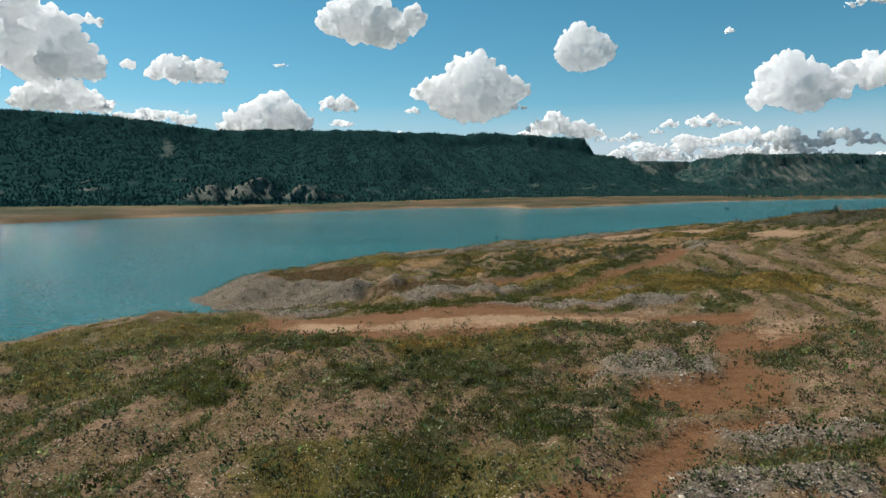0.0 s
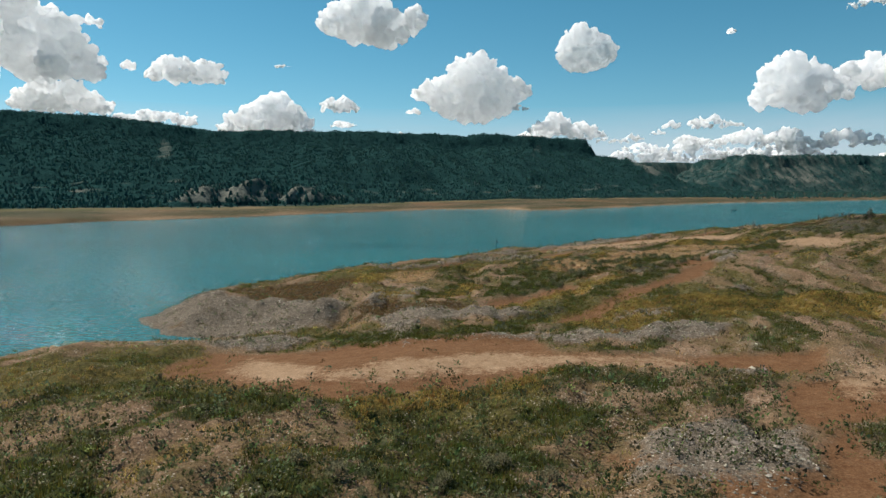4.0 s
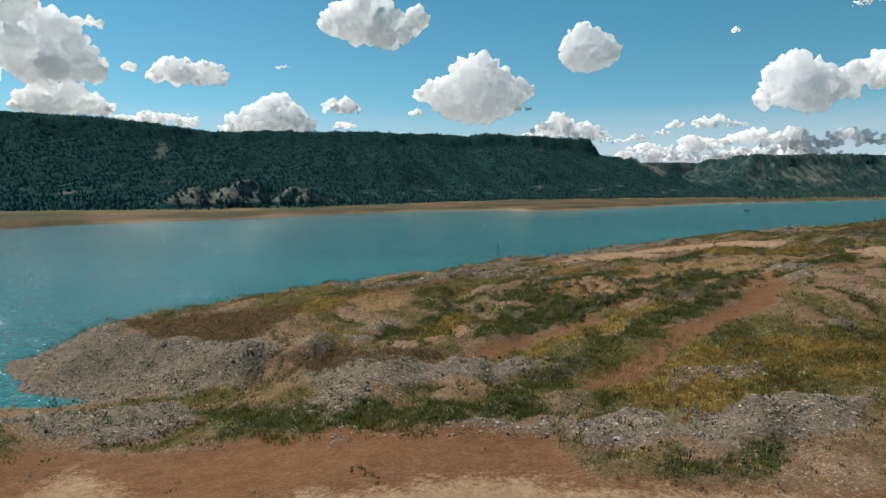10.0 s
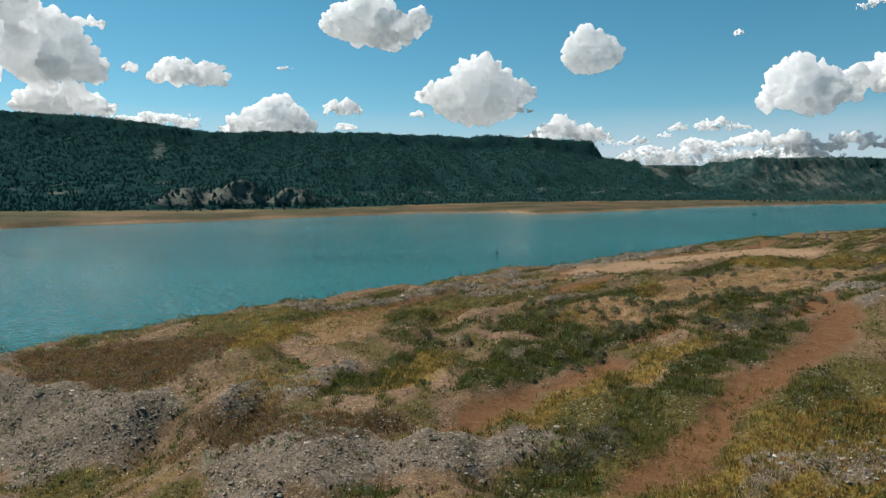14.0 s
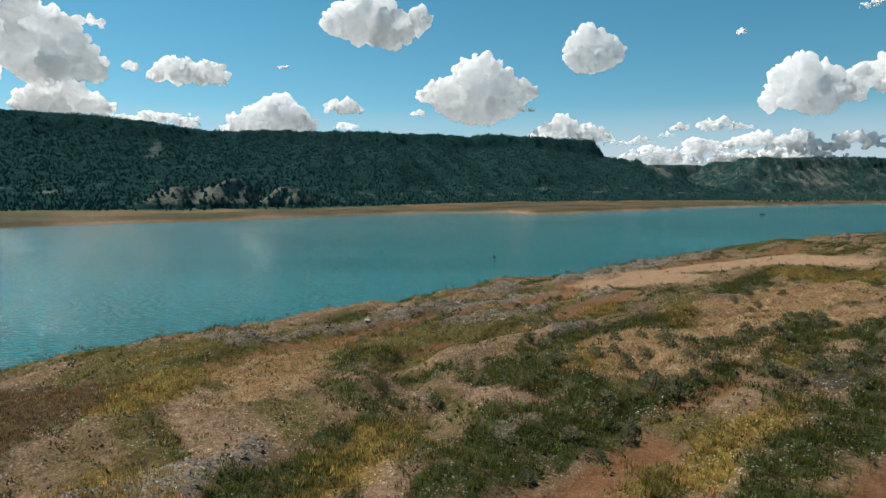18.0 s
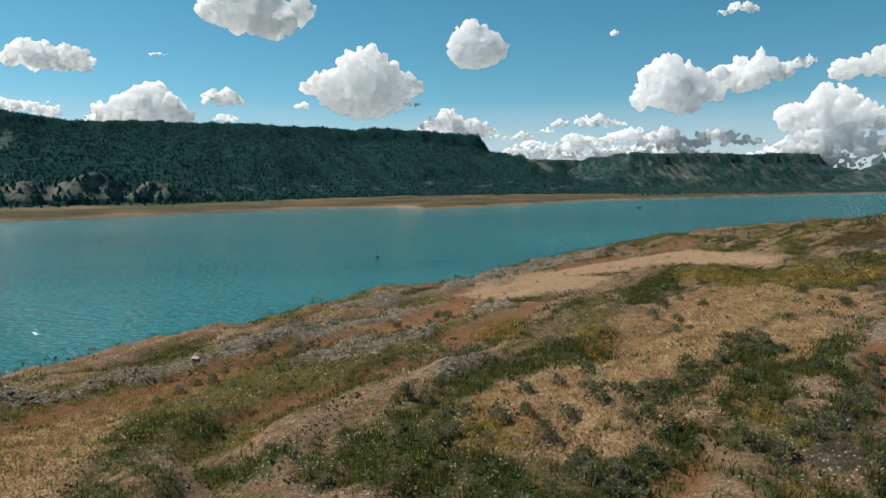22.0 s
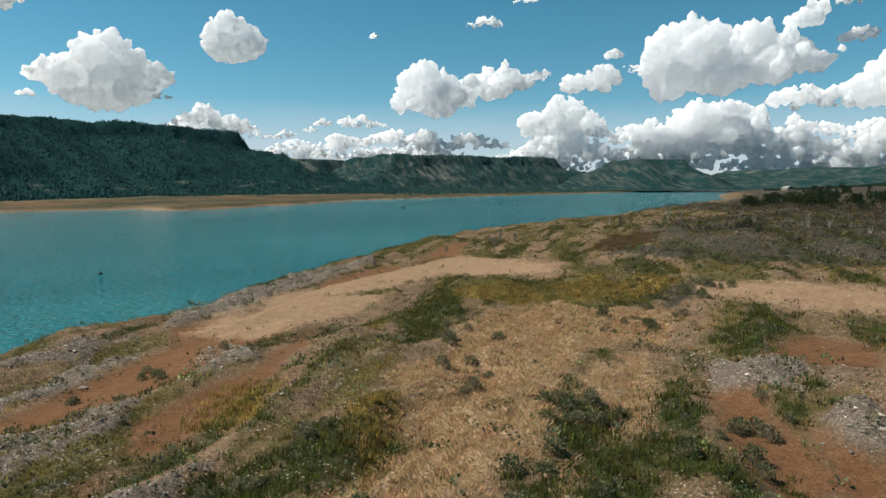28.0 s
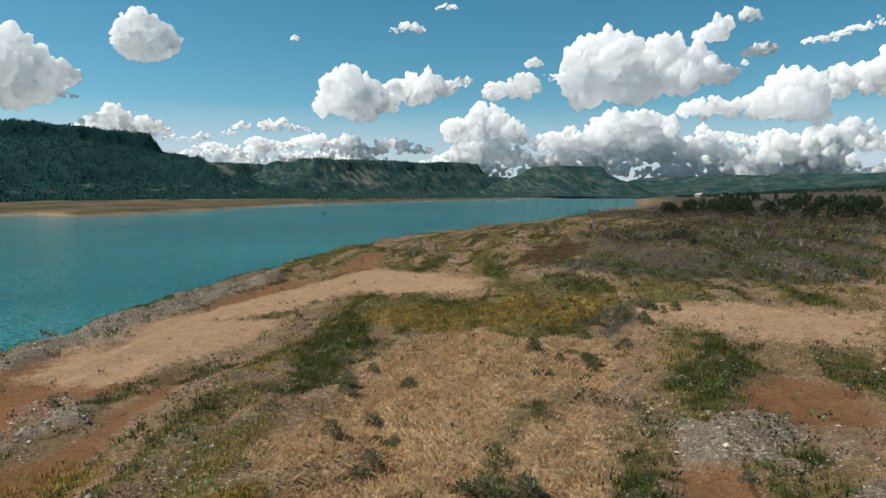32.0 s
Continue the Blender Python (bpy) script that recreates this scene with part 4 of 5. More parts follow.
def cloud(az, el, wide, high, label, seed, far, puffs, top, floor=(0.0, 0.0)):
    """One heap of cloud at a bearing (degrees from +y, clockwise) and height (degrees), sized in degrees.
    top and floor: the heap's skyline and underside from its one end to the other, as shares of its height."""
    r = np.random.RandomState(seed)
    w, h = far * radians(wide), far * radians(high)
    a, e = radians(az), radians(el)
    base = np.array([far * math.cos(e) * math.sin(a), far * math.cos(e) * math.cos(a), far * math.sin(e) - 0.5 * h])
    right, away, up = np.array([math.cos(a), -math.sin(a), 0]), np.array([math.sin(a), math.cos(a), 0]), np.array([0, 0, 1.0])
    roof = lambda u: np.interp(u, np.linspace(-0.5, 0.5, len(top)), top) * h  # noqa: E731
    sole = lambda u: np.interp(u, np.linspace(-0.5, 0.5, len(floor)), floor) * h  # noqa: E731
    places, sizes = [], []

    def add(u, depth, z, rad):
        places.append(right * (u * w) + away * depth + up * max(z, sole(u) + 0.5 * rad))
        sizes.append(rad * r.uniform(0.8, 1.15, 3))

    thick = min(0.45 * w, 0.9 * h)
    for k in range(puffs * 3):
        u = -0.46 + 0.92 * (k + r.uniform(0, 1)) / (puffs * 3)
        hi, lo = 0.9 * roof(u), sole(u)
        rad = (hi - lo) * r.uniform(0.09, 0.2) + 0.025 * h
        add(u, r.normal(0, 0.22) * thick, lo + r.uniform(0, 1) ** 0.8 * max(hi - lo - rad, 0), rad)
    for share, count in ((0.6, puffs * 5), (0.5, puffs * 9), (0.5, puffs * 9)):
        older = list(zip(places, sizes))
        for k in range(count):
            p, s = older[r.randint(0, len(older))]
            a, e = r.uniform(0, 6.28), r.uniform(-0.3, 1.5)
            out = right * math.cos(a) * math.cos(e) + away * math.sin(a) * math.cos(e) + up * math.sin(e)
            q = p + out * s.mean() * r.uniform(0.8, 1.15)
            add((q @ right) / w, q @ away, q[2], s.mean() * share * r.uniform(0.5, 1.2))
    v, f = ball(1)
    V, F = many(v, f, np.array(places), np.array(sizes), r.uniform(0, 6.28, len(places)))
    ob = new("cloud", mesh_of("cloud", V, F, CLOUD, True))
    ob.location = base
    skin = ob.modifiers.new("skin", "REMESH")
    skin.mode, skin.voxel_size, skin.use_smooth_shade = "VOXEL", max(far * radians(0.11), w / 140), True
    fluff = ob.modifiers.new("fluff", "DISPLACE")
    fluff.texture, fluff.strength, fluff.mid_level, fluff.texture_coords = billow(far * radians(3.0)), far * radians(0.22), 0.5, "LOCAL"
    return tagged(ob, label, "cloud", "clouds over the lake")


cloud(-32.0, 11.62, 12.41, 6.66, "towering white cumulus with a grey shaded flank", 101, 4314, 60, (.5, .7, .85, .95, 1, .95, .82, .66, .45, .1))
cloud(-28.9, 7.30, 7.07, 2.61, "grey-bellied white cumulus under a tower", 102, 4455, 40, (.4, .7, .95, 1, 1, .95, .8, .5, .3))
cloud(-23.2, 6.03, 7.48, 1.45, "thin low bank of white cumulus", 103, 4497, 30, (.3, .5, .75, 1, .9, .85, .95, .6))
cloud(-26.6, 12.63, 1.39, 1.37, "ragged wisp of white cloud beside a tower", 104, 4210, 10, (.5, 1, .6, .8, .4), (.4, .1, .3, .1, .5))
cloud(-20.4, 9.78, 6.32, 2.31, "small flattened white cumulus", 105, 4294, 34, (.25, .75, 1, .9, .8, .95, .75, .4))
cloud(-24.5, 9.76, 1.13, 0.90, "torn scrap of white cloud", 106, 4252, 10, (.5, 1, .7))
cloud(-13.2, 10.25, 1.78, 0.52, "tiny thin white cloud", 107, 4210, 8, (.4, .9, 1, .6))
cloud(-14.5, 6.80, 7.97, 3.87, "broad white cumulus heap behind the mesa", 108, 4524, 46, (.15, .35, .6, .75, .9, 1, .85, .5, .25))
cloud(-8.5, 7.53, 3.32, 1.67, "small rounded white cumulus", 109, 4412, 22, (.5, .9, .8, .95, .6, .2))
cloud(-8.3, 5.88, 2.41, 0.91, "small low white cumulus", 110, 4489, 12, (.4, .9, .7, .4))
cloud(-3.8, 5.06, 1.65, 0.56, "low white puff behind the mesa rim", 111, 4529, 8, (.4, 1, .9, .4))
cloud(-5.8, 14.19, 9.27, 4.17, "ragged white cumulus high over the lake", 112, 4210, 46, (.5, .75, .95, 1, 1, .95, .6, .85, .5), (.4, .15, .1, .05, 0, 0, .05, .25, .45))
cloud(2.3, 9.21, 10.39, 5.89, "large white cumulus with a tall crown and flat base", 113, 4438, 54, (.35, .55, .6, .65, .97, 1, .85, .7, .55, .42), (.3, .25, .1, 0, 0, 0, .02, .1, .25, .35))
cloud(-2.5, 6.90, 1.41, 0.83, "tiny puff of white cloud", 114, 4425, 8, (.4, 1, .5))
cloud(6.4, 7.17, 1.72, 0.73, "tiny white puff beside a large cumulus", 115, 4405, 10, (.5, 1, .8, .3))
cloud(11.6, 11.94, 4.75, 4.03, "upright oval white cumulus", 116, 4214, 34, (.4, .8, 1, .95, .85, .7, .5), (.25, .1, .02, 0, .05, .1, .2))
cloud(9.7, 5.82, 7.78, 2.82, "white cumulus over the end of the mesa", 117, 4551, 36, (.1, .3, .55, 1, .95, .6, .65, .35, .15))
cloud(14.4, 4.56, 4.21, 0.99, "low flat strip of white cloud", 118, 4573, 16, (.4, .7, .5, 1, .4))
cloud(17.3, 4.92, 1.42, 0.62, "tiny white puff low over the ridge", 119, 4539, 8, (.5, 1, .6))
cloud(18.3, 5.54, 1.61, 0.88, "small white puff over the ridge", 120, 4509, 10, (.4, .8, 1, .6))
cloud(21.6, 5.68, 4.56, 1.24, "low flat white cumulus strip", 121, 4512, 20, (.4, .8, .9, 1, .6, .4, .3))
cloud(49.9, 10.49, 15.67, 6.76, "great towering white cumulus with a grey base", 122, 4690, 64, (.25, .35, .95, 1, .85, .8, .85, .7, .5, .5), (.35, .3, 0, 0, .05, .1, .15, .15, .2, .4))
cloud(55.1, 12.71, 2.90, 2.09, "white cumulus crown behind a tower", 123, 4690, 18, (.3, .5, .8, 1, .9))
cloud(58.3, 10.96, 2.46, 1.19, "small white cloud scrap", 124, 4690, 14, (.3, .7, 1, .8, .5))
cloud(30.8, 8.59, 14.23, 4.55, "broad white cumulus heap with a bright crown", 125, 4690, 50, (.5, .9, 1, .85, .55, .9, .9, .75, .8, .3), (0, 0, 0, 0, .1, .2, .3, .4, .6, .7))
cloud(39.9, 8.98, 4.96, 2.38, "rounded white cumulus beside a larger heap", 126, 4690, 24, (.4, .8, .7, .95, 1, .6))
cloud(41.7, 10.62, 1.86, 1.38, "ragged wisp of white cloud", 127, 4690, 8, (.5, 1, .5), (.3, 0, .4))
cloud(37.7, 6.47, 7.43, 4.30, "billowing white cumulus heap with a soft base", 128, 4340, 34, (.35, .5, .55, .8, 1, .7, .4, .3))
cloud(46.9, 5.54, 12.50, 3.68, "broad billowing white cumulus under a tower", 129, 4230, 44, (.3, .4, .5, .55, .9, 1, .95, .9, .8))
cloud(59.5, 7.87, 7.03, 4.43, "white cumulus tower with a flat base", 130, 4340, 36, (.3, .45, .55, .7, .95, 1, .9, .9), (.3, .25, .1, 0, 0, 0, 0, 0))
cloud(55.1, 6.99, 4.88, 2.04, "grey shaded cumulus below a tower", 131, 4340, 22, (.5, .8, .9, 1, .7, .4))
cloud(31.4, 13.39, 3.16, 1.07, "small flattened white cloud", 132, 4690, 12, (.3, .7, 1, .9, .5))
cloud(22.5, 12.26, 0.83, 0.65, "tiny ragged scrap of white cloud", 133, 4210, 6, (.5, 1, .5))
cloud(34.7, 14.92, 2.30, 0.75, "small thin white cloud overhead", 134, 4690, 10, (.4, .9, 1, .6))
cloud(65.8, 12.13, 9.63, 2.63, "long slanting streak of white cloud", 135, 4690, 26, (.2, .35, .5, .6, .8, 1), (0, .05, .2, .35, .5, .6))
cloud(58.6, 11.00, 2.44, 1.14, "small white cloud scrap", 136, 4690, 12, (.4, .8, 1, .6))
cloud(57.8, 13.50, 1.78, 1.35, "small upright white cloud", 137, 4690, 10, (.4, 1, .8, .4))
cloud(66.8, 9.36, 7.78, 4.39, "billowing white cumulus tower over the ridge", 138, 4690, 36, (.4, .55, .55, .9, 1, 1, .8))
cloud(29.0, 4.47, 9.91, 2.28, "low white cumulus bank with soft grey base", 139, 4547, 30, (0.4, 0.48, 1, 0.52, 0.62, 0.77, 0.54, 0.38, 0.34))
cloud(37.9, 3.77, 9.65, 2.71, "long pale cloud bank over the ridges", 140, 4230, 30, (0.51, 0.41, 1, 0.91, 0.92, 0.96, 0.81, 0.51, 0.29))
cloud(46.4, 3.87, 9.84, 2.94, "rolling low cumulus with shaded undersides", 141, 4230, 30, (0.27, 0.42, 0.82, 0.84, 0.91, 1, 0.84, 0.51, 0.34))
cloud(54.5, 4.09, 8.02, 3.18, "low white cumulus bank with soft grey base", 142, 4230, 30, (0.48, 0.69, 1, 0.64, 0.93, 0.6, 0.43, 0.44, 0.5))
cloud(61.4, 3.97, 7.32, 3.58, "long pale cloud bank over the ridges", 143, 4230, 30, (0.33, 0.62, 0.81, 0.94, 0.69, 0.89, 1, 0.6, 0.44))
cloud(19.2, 3.84, 10.57, 1.66, "rolling low cumulus with shaded undersides", 144, 4637, 30, (0.29, 0.62, 0.87, 0.59, 1, 0.85, 0.5, 0.38, 0.5))
cloud(25.5, 3.26, 9.43, 1.54, "low white cumulus bank with soft grey base", 145, 4646, 30, (0.46, 0.68, 0.79, 1, 1, 0.75, 0.85, 0.45, 0.53))
cloud(35.4, 2.71, 10.25, 2.13, "long pale cloud bank over the ridges", 146, 4230, 30, (0.3, 0.43, 0.72, 0.62, 0.97, 1, 0.8, 0.48, 0.3))
cloud(44.9, 2.72, 9.58, 2.30, "rolling low cumulus with shaded undersides", 147, 4230, 30, (0.35, 0.67, 0.75, 0.68, 0.47, 1, 0.73, 0.66, 0.56))
cloud(53.6, 2.66, 8.55, 2.41, "low white cumulus bank with soft grey base", 148, 4230, 30, (0.41, 0.38, 0.52, 0.63, 0.55, 1, 0.79, 0.49, 0.29))
cloud(61.4, 2.47, 7.69, 2.55, "long pale cloud bank over the ridges", 149, 4230, 30, (0.31, 0.72, 1, 0.88, 0.78, 0.9, 0.58, 0.66, 0.47))
cloud(57.0, 4.83, 10.15, 2.46, "rolling low cumulus with shaded undersides", 150, 4230, 30, (0.29, 0.39, 1, 0.65, 0.59, 0.52, 0.67, 0.62, 0.41))
cloud(65.8, 4.91, 9.05, 3.07, "low white cumulus bank with soft grey base", 151, 4230, 30, (0.49, 0.56, 0.73, 1, 0.75, 0.51, 0.68, 0.42, 0.55))
cloud(60.2, 2.62, 8.14, 2.41, "long pale cloud bank over the ridges", 152, 4230, 30, (0.54, 0.68, 0.89, 0.47, 0.46, 0.97, 1, 0.63, 0.53))
cloud(67.6, 2.55, 8.06, 2.48, "rolling low cumulus with shaded undersides", 153, 4230, 30, (0.36, 0.63, 0.47, 0.63, 0.97, 1, 0.56, 0.35, 0.4))
cloud(20.4, 4.32, 4.14, 1.05, "low white cumulus bank with soft grey base", 154, 4589, 30, (0.56, 0.72, 1, 0.77, 0.76, 0.61, 0.42, 0.75, 0.51))
cloud(24.6, 4.48, 5.84, 1.48, "long pale cloud bank over the ridges", 155, 4590, 30, (0.52, 0.71, 0.77, 0.94, 1, 0.77, 0.7, 0.41, 0.35))
cloud(16.6, 3.18, 7.81, 1.48, "rolling low cumulus with shaded undersides", 156, 4672, 30, (0.33, 0.56, 1, 0.49, 0.98, 0.79, 0.87, 0.55, 0.51))
cloud(23.9, 3.02, 7.50, 1.50, "low white cumulus bank with soft grey base", 157, 4682, 30, (0.51, 0.74, 0.83, 0.83, 0.88, 0.7, 1, 0.5, 0.58))


# glowing sheet painted as thin high haze behind the heaps, low over far ridges
def glowing_haze_sheet():
    n = Nodes("painted_haze_glow")
    at = n.node("ShaderNodeSeparateXYZ")
    n.link(n.at, at.inputs[0])
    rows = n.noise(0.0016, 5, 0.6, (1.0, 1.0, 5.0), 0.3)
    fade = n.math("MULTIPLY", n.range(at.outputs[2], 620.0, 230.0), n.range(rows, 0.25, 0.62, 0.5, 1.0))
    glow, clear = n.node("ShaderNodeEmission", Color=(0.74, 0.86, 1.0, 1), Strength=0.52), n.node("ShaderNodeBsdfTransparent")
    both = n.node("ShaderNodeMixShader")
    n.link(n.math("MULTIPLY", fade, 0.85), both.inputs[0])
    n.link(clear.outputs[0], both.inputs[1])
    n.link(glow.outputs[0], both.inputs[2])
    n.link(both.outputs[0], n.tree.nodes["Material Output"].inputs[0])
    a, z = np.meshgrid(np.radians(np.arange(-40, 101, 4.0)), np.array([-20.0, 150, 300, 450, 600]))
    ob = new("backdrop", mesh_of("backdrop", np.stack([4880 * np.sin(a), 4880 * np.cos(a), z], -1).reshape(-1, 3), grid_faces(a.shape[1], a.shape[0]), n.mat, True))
    return tagged(ob, "glowing backdrop sheet painted as pale haze low beyond the ridges", "sky", kind="structure")


glowing_haze_sheet()


# ---- woods on the far slopes: cone crowns, past counting ----
def cone_tree():
    v, f = [], []
    for z0, z1, r in ((0.0, 0.8, 0.42), (0.42, 1.0, 0.34)):
        k = len(v)
        v += [(r * math.cos(a), r * math.sin(a), z0) for a in np.arange(4) * 1.5708] + [(0, 0, z1)]
        f += [(k + i, k + (i + 1) % 4, k + 4) for i in range(4)]
    return np.array(v), np.array(f)


def tints(count, base, spread, r, hue=0.35):
    """A colour for each plant round a base, darker or lighter and a little to yellow or blue."""
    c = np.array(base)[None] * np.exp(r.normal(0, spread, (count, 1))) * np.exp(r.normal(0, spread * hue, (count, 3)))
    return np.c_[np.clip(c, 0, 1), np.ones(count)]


# the default base is needle green turned teal, with distance haze put into the colour
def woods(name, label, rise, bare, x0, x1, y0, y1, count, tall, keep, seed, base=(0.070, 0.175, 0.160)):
    r = np.random.RandomState(seed)
    x, y = r.uniform(x0, x1, count), r.uniform(y0, y1, count)
    z = rise(x, y)
    ok = keep(x, y, z, r) & (bare(x, y, z)[0] < r.uniform(0.25, 0.7, count))
    x, y, z = x[ok], y[ok], z[ok]
    h = tall * r.uniform(0.55, 1.25, len(x))
    v, f = cone_tree()
    V, F = many(v, f, np.stack([x, y, z - 0.5], -1), np.stack([h, h, h], -1) * [[1.05, 1.05, 1.0]], r.uniform(0, 6.28, len(x)))
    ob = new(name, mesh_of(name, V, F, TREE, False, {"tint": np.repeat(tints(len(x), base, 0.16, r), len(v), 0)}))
    return tagged(ob, label, "trees", kind="stuff")


def mesa_keep(x, y, z, r):
    foot = np.interp(x, FOOT_X, FOOT_Y)
    edge = np.interp(x, [p[0] for p in RIM], [p[1] for p in RIM])
    return (y > foot - 4) & (y < edge + 70) & (y > -1.45 * x) & (r.uniform(0, 1, len(x)) < np.where(y < foot + 60, 1.0, 0.8))


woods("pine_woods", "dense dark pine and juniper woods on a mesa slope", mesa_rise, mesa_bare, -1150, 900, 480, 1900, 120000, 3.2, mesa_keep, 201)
woods("pine_woods", "dark pines scattered over a bare outcrop", outcrop_rise, far_bare_and_haze(0.0), -228, -88, 520, 700, 900, 3.8, lambda x, y, z, r: z > mesa_rise(x, y) + 1, 205)
woods("pine_woods", "sparse dark trees on a far mesa's top and flanks", table(*EAST), far_bare_and_haze(0.85), 1050, 2300, 2400, 3300, 9000, 6.0, lambda x, y, z, r: z > 14, 202)
woods("pine_woods", "dark woods along the flats below a distant ridge", height, far_bare_and_haze(0.0), 500, 2600, 1100, 2500, 9000, 5.0,
      lambda x, y, z, r: (y > far_shore(x) + 75) & (z > 2), 203)
woods("pine_woods", "dark junipers scattered over the plain beyond the shore", height, far_bare_and_haze(0.0), 300, 2600, 120, 1500, 16000, 4.5,
      lambda x, y, z, r: (shore_distance(x, y) > 90) & (np.hypot((x - 500) / 120, (y - 310) / 90) > 1) & (y < 0.75 * x + 250), 204, (0.030, 0.062, 0.045))


# ---- shrubs, grass and stones of the near shore ----
def on_sheet(x, y, values):
    """A value of the ground sheet's corners at places between them."""
    i, j = np.clip(np.searchsorted(gx, x) - 1, 0, len(gx) - 2), np.clip(np.searchsorted(gy, y) - 1, 0, len(gy) - 2)
    u, v = (x - gx[i]) / (gx[i + 1] - gx[i]), (y - gy[j]) / (gy[j + 1] - gy[j])
    return (values[j, i] * (1 - u) + values[j, i + 1] * u) * (1 - v) + (values[j + 1, i] * (1 - u) + values[j + 1, i + 1] * u) * v


def lie(x, y):
    return on_sheet(np.asarray(x, float), np.asarray(y, float), Z)


SHORE_D = shore_distance(X, Y)


def off_path(x, y):
    """Metres from the line over which the air is clear, for thinning what is far off."""
    ax, ay = np.array([0.0, 9.0, 45.0, 110.0]), np.array([0.0, 75.0, 130.0, 190.0])
    best = np.full(np.shape(x), 1e9)
    for i in range(3):
        ex, ey = ax[i + 1] - ax[i], ay[i + 1] - ay[i]
        u = np.clip(((x - ax[i]) * ex + (y - ay[i]) * ey) / (ex * ex + ey * ey), 0, 1)
        best = np.minimum(best, np.hypot(x - ax[i] - u * ex, y - ay[i] - u * ey))
    return best


def spots(count, seed, x0=-48, x1=250, y0=12, y1=290, near=34, fall=30):
    """Random places on land, thinner away from the middle line, with what covers the ground there."""
    r = np.random.RandomState(seed)
    x, y = r.uniform(x0, x1, count), r.uniform(y0, y1, count)
    ok = r.uniform(0, 1, count) < np.exp(-np.clip(off_path(x, y) - near, 0, None) / fall)
    x, y = x[ok], y[ok]
    ok = on_sheet(x, y, SHORE_D) > 1.0
    x, y = x[ok], y[ok]
    return r, x, y, {k: on_sheet(x, y, c) for k, c in C.items()}, waves(x, y, 3.2, seed, 2)


CELL = np.gradient(gy)[:, None] * np.gradient(gx)[None]


def within(kind, count, r, reach=60.0):
    """Random places in the patches of one cover, thinner far from the middle line."""
    weight = C[kind] ** 2 * CELL * (SHORE_D > -0.5) * (np.abs(X) < 250) * (Y > 10) * (Y < 290) * np.exp(-np.clip(off_path(X, Y) - 30, 0, None) / reach)
    pick = r.choice(weight.size, count, p=(weight / weight.sum()).ravel())
    j, i = np.unravel_index(pick, weight.shape)
    return gx[i] + r.uniform(-0.5, 0.5, count) * np.gradient(gx)[i], gy[j] + r.uniform(-0.5, 0.5, count) * np.gradient(gy)[j]


def blades(name, label, seed, count, share, base, tall, wide, blades_each=9, lean=0.35, spread=0.32, stand="", extra=0):
    """Tufts of grass as single pointed blades; extra tufts fill the stands of their own kind."""
    r, x, y, c, patch = spots(count, seed)
    ok = r.uniform(0, 1, len(x)) < np.clip(share(c, patch), 0, 1)
    x, y = x[ok], y[ok]
    if extra:
        ex, ey = within(stand, extra, r)
        x, y = np.r_[x, ex], np.r_[y, ey]
    z = lie(x, y)
    n, k = len(x), blades_each
    big = r.uniform(0.6, 1.4, n) * (1 + np.clip(off_path(x, y) - 40, 0, 80) / 90)
    a = r.uniform(0, 2 * np.pi, (n, k))
    reach = r.uniform(0.0, 1.0, (n, k)) * wide * big[:, None]
    bx, by = x[:, None] + reach * np.cos(a), y[:, None] + reach * np.sin(a)
    h = tall * big[:, None] * r.uniform(0.5, 1.15, (n, k))
    t = r.uniform(0, np.pi, (n, k))
    w = 0.016 * (0.5 + big[:, None]) * r.uniform(0.7, 1.5, (n, k))
    tip = lean * h
    P = np.empty((n, k, 3, 3), np.float32)
    P[..., 0, 0], P[..., 0, 1] = bx - w * np.cos(t), by - w * np.sin(t)
    P[..., 1, 0], P[..., 1, 1] = bx + w * np.cos(t), by + w * np.sin(t)
    P[..., 2, 0], P[..., 2, 1] = bx + tip * np.cos(a) + 0.08 * h, by + tip * np.sin(a)
    P[..., 0, 2] = P[..., 1, 2] = (z - 0.05)[:, None]
    P[..., 2, 2] = z[:, None] + h
    V = P.reshape(-1, 3)
    tint = np.repeat(tints(n, base, spread, r), 3 * k, 0)
    tip_mask = np.tile([1.0, 1.0, 1.25], n * k)[:, None]
    tint = np.clip(tint * np.c_[tip_mask, tip_mask, tip_mask * 0.95, np.ones_like(tip_mask)], 0, 1)
    ob = new(name, mesh_of(name, V, np.arange(len(V)).reshape(-1, 3), GRASS, False, {"tint": tint}))
    return tagged(ob, label, "grass", kind="stuff")


def bareness(c):
    return np.maximum(np.maximum(c["dirt"], c["pale"]), c["gravel"])


blades("green_grass", "thick dark green lakeside grass", 301, 240000, lambda c, p: c["green"] * (0.5 + 0.6 * p) * (1 - 0.9 * bareness(c)), (0.112, 0.116, 0.032), 0.25, 0.32, 10, stand="green", extra=40000)
blades("golden_grass", "ripening yellow grass on the benches", 302, 160000, lambda c, p: c["gold"] * (0.65 + 0.5 * p) * (1 - 0.9 * bareness(c)), (0.36, 0.25, 0.085), 0.22, 0.28, stand="gold", extra=14000)
blades("straw_grass", "bleached dry grass lying over bare soil", 303, 120000, lambda c, p: c["straw"] * 0.6 + 0.05 * (1 - bareness(c)), (0.58, 0.385, 0.225), 0.12, 0.34, 8, 1.2, 0.2, stand="straw", extra=16000)
blades("rusty_weeds", "low rust-brown weeds along the dirt tracks", 304, 160000, lambda c, p: 0.05 * c["dirt"] * (0.6 + 0.6 * p) + 0.06 * (1 - bareness(c)), (0.21, 0.138, 0.070), 0.15, 0.26, stand="brown", extra=9000)
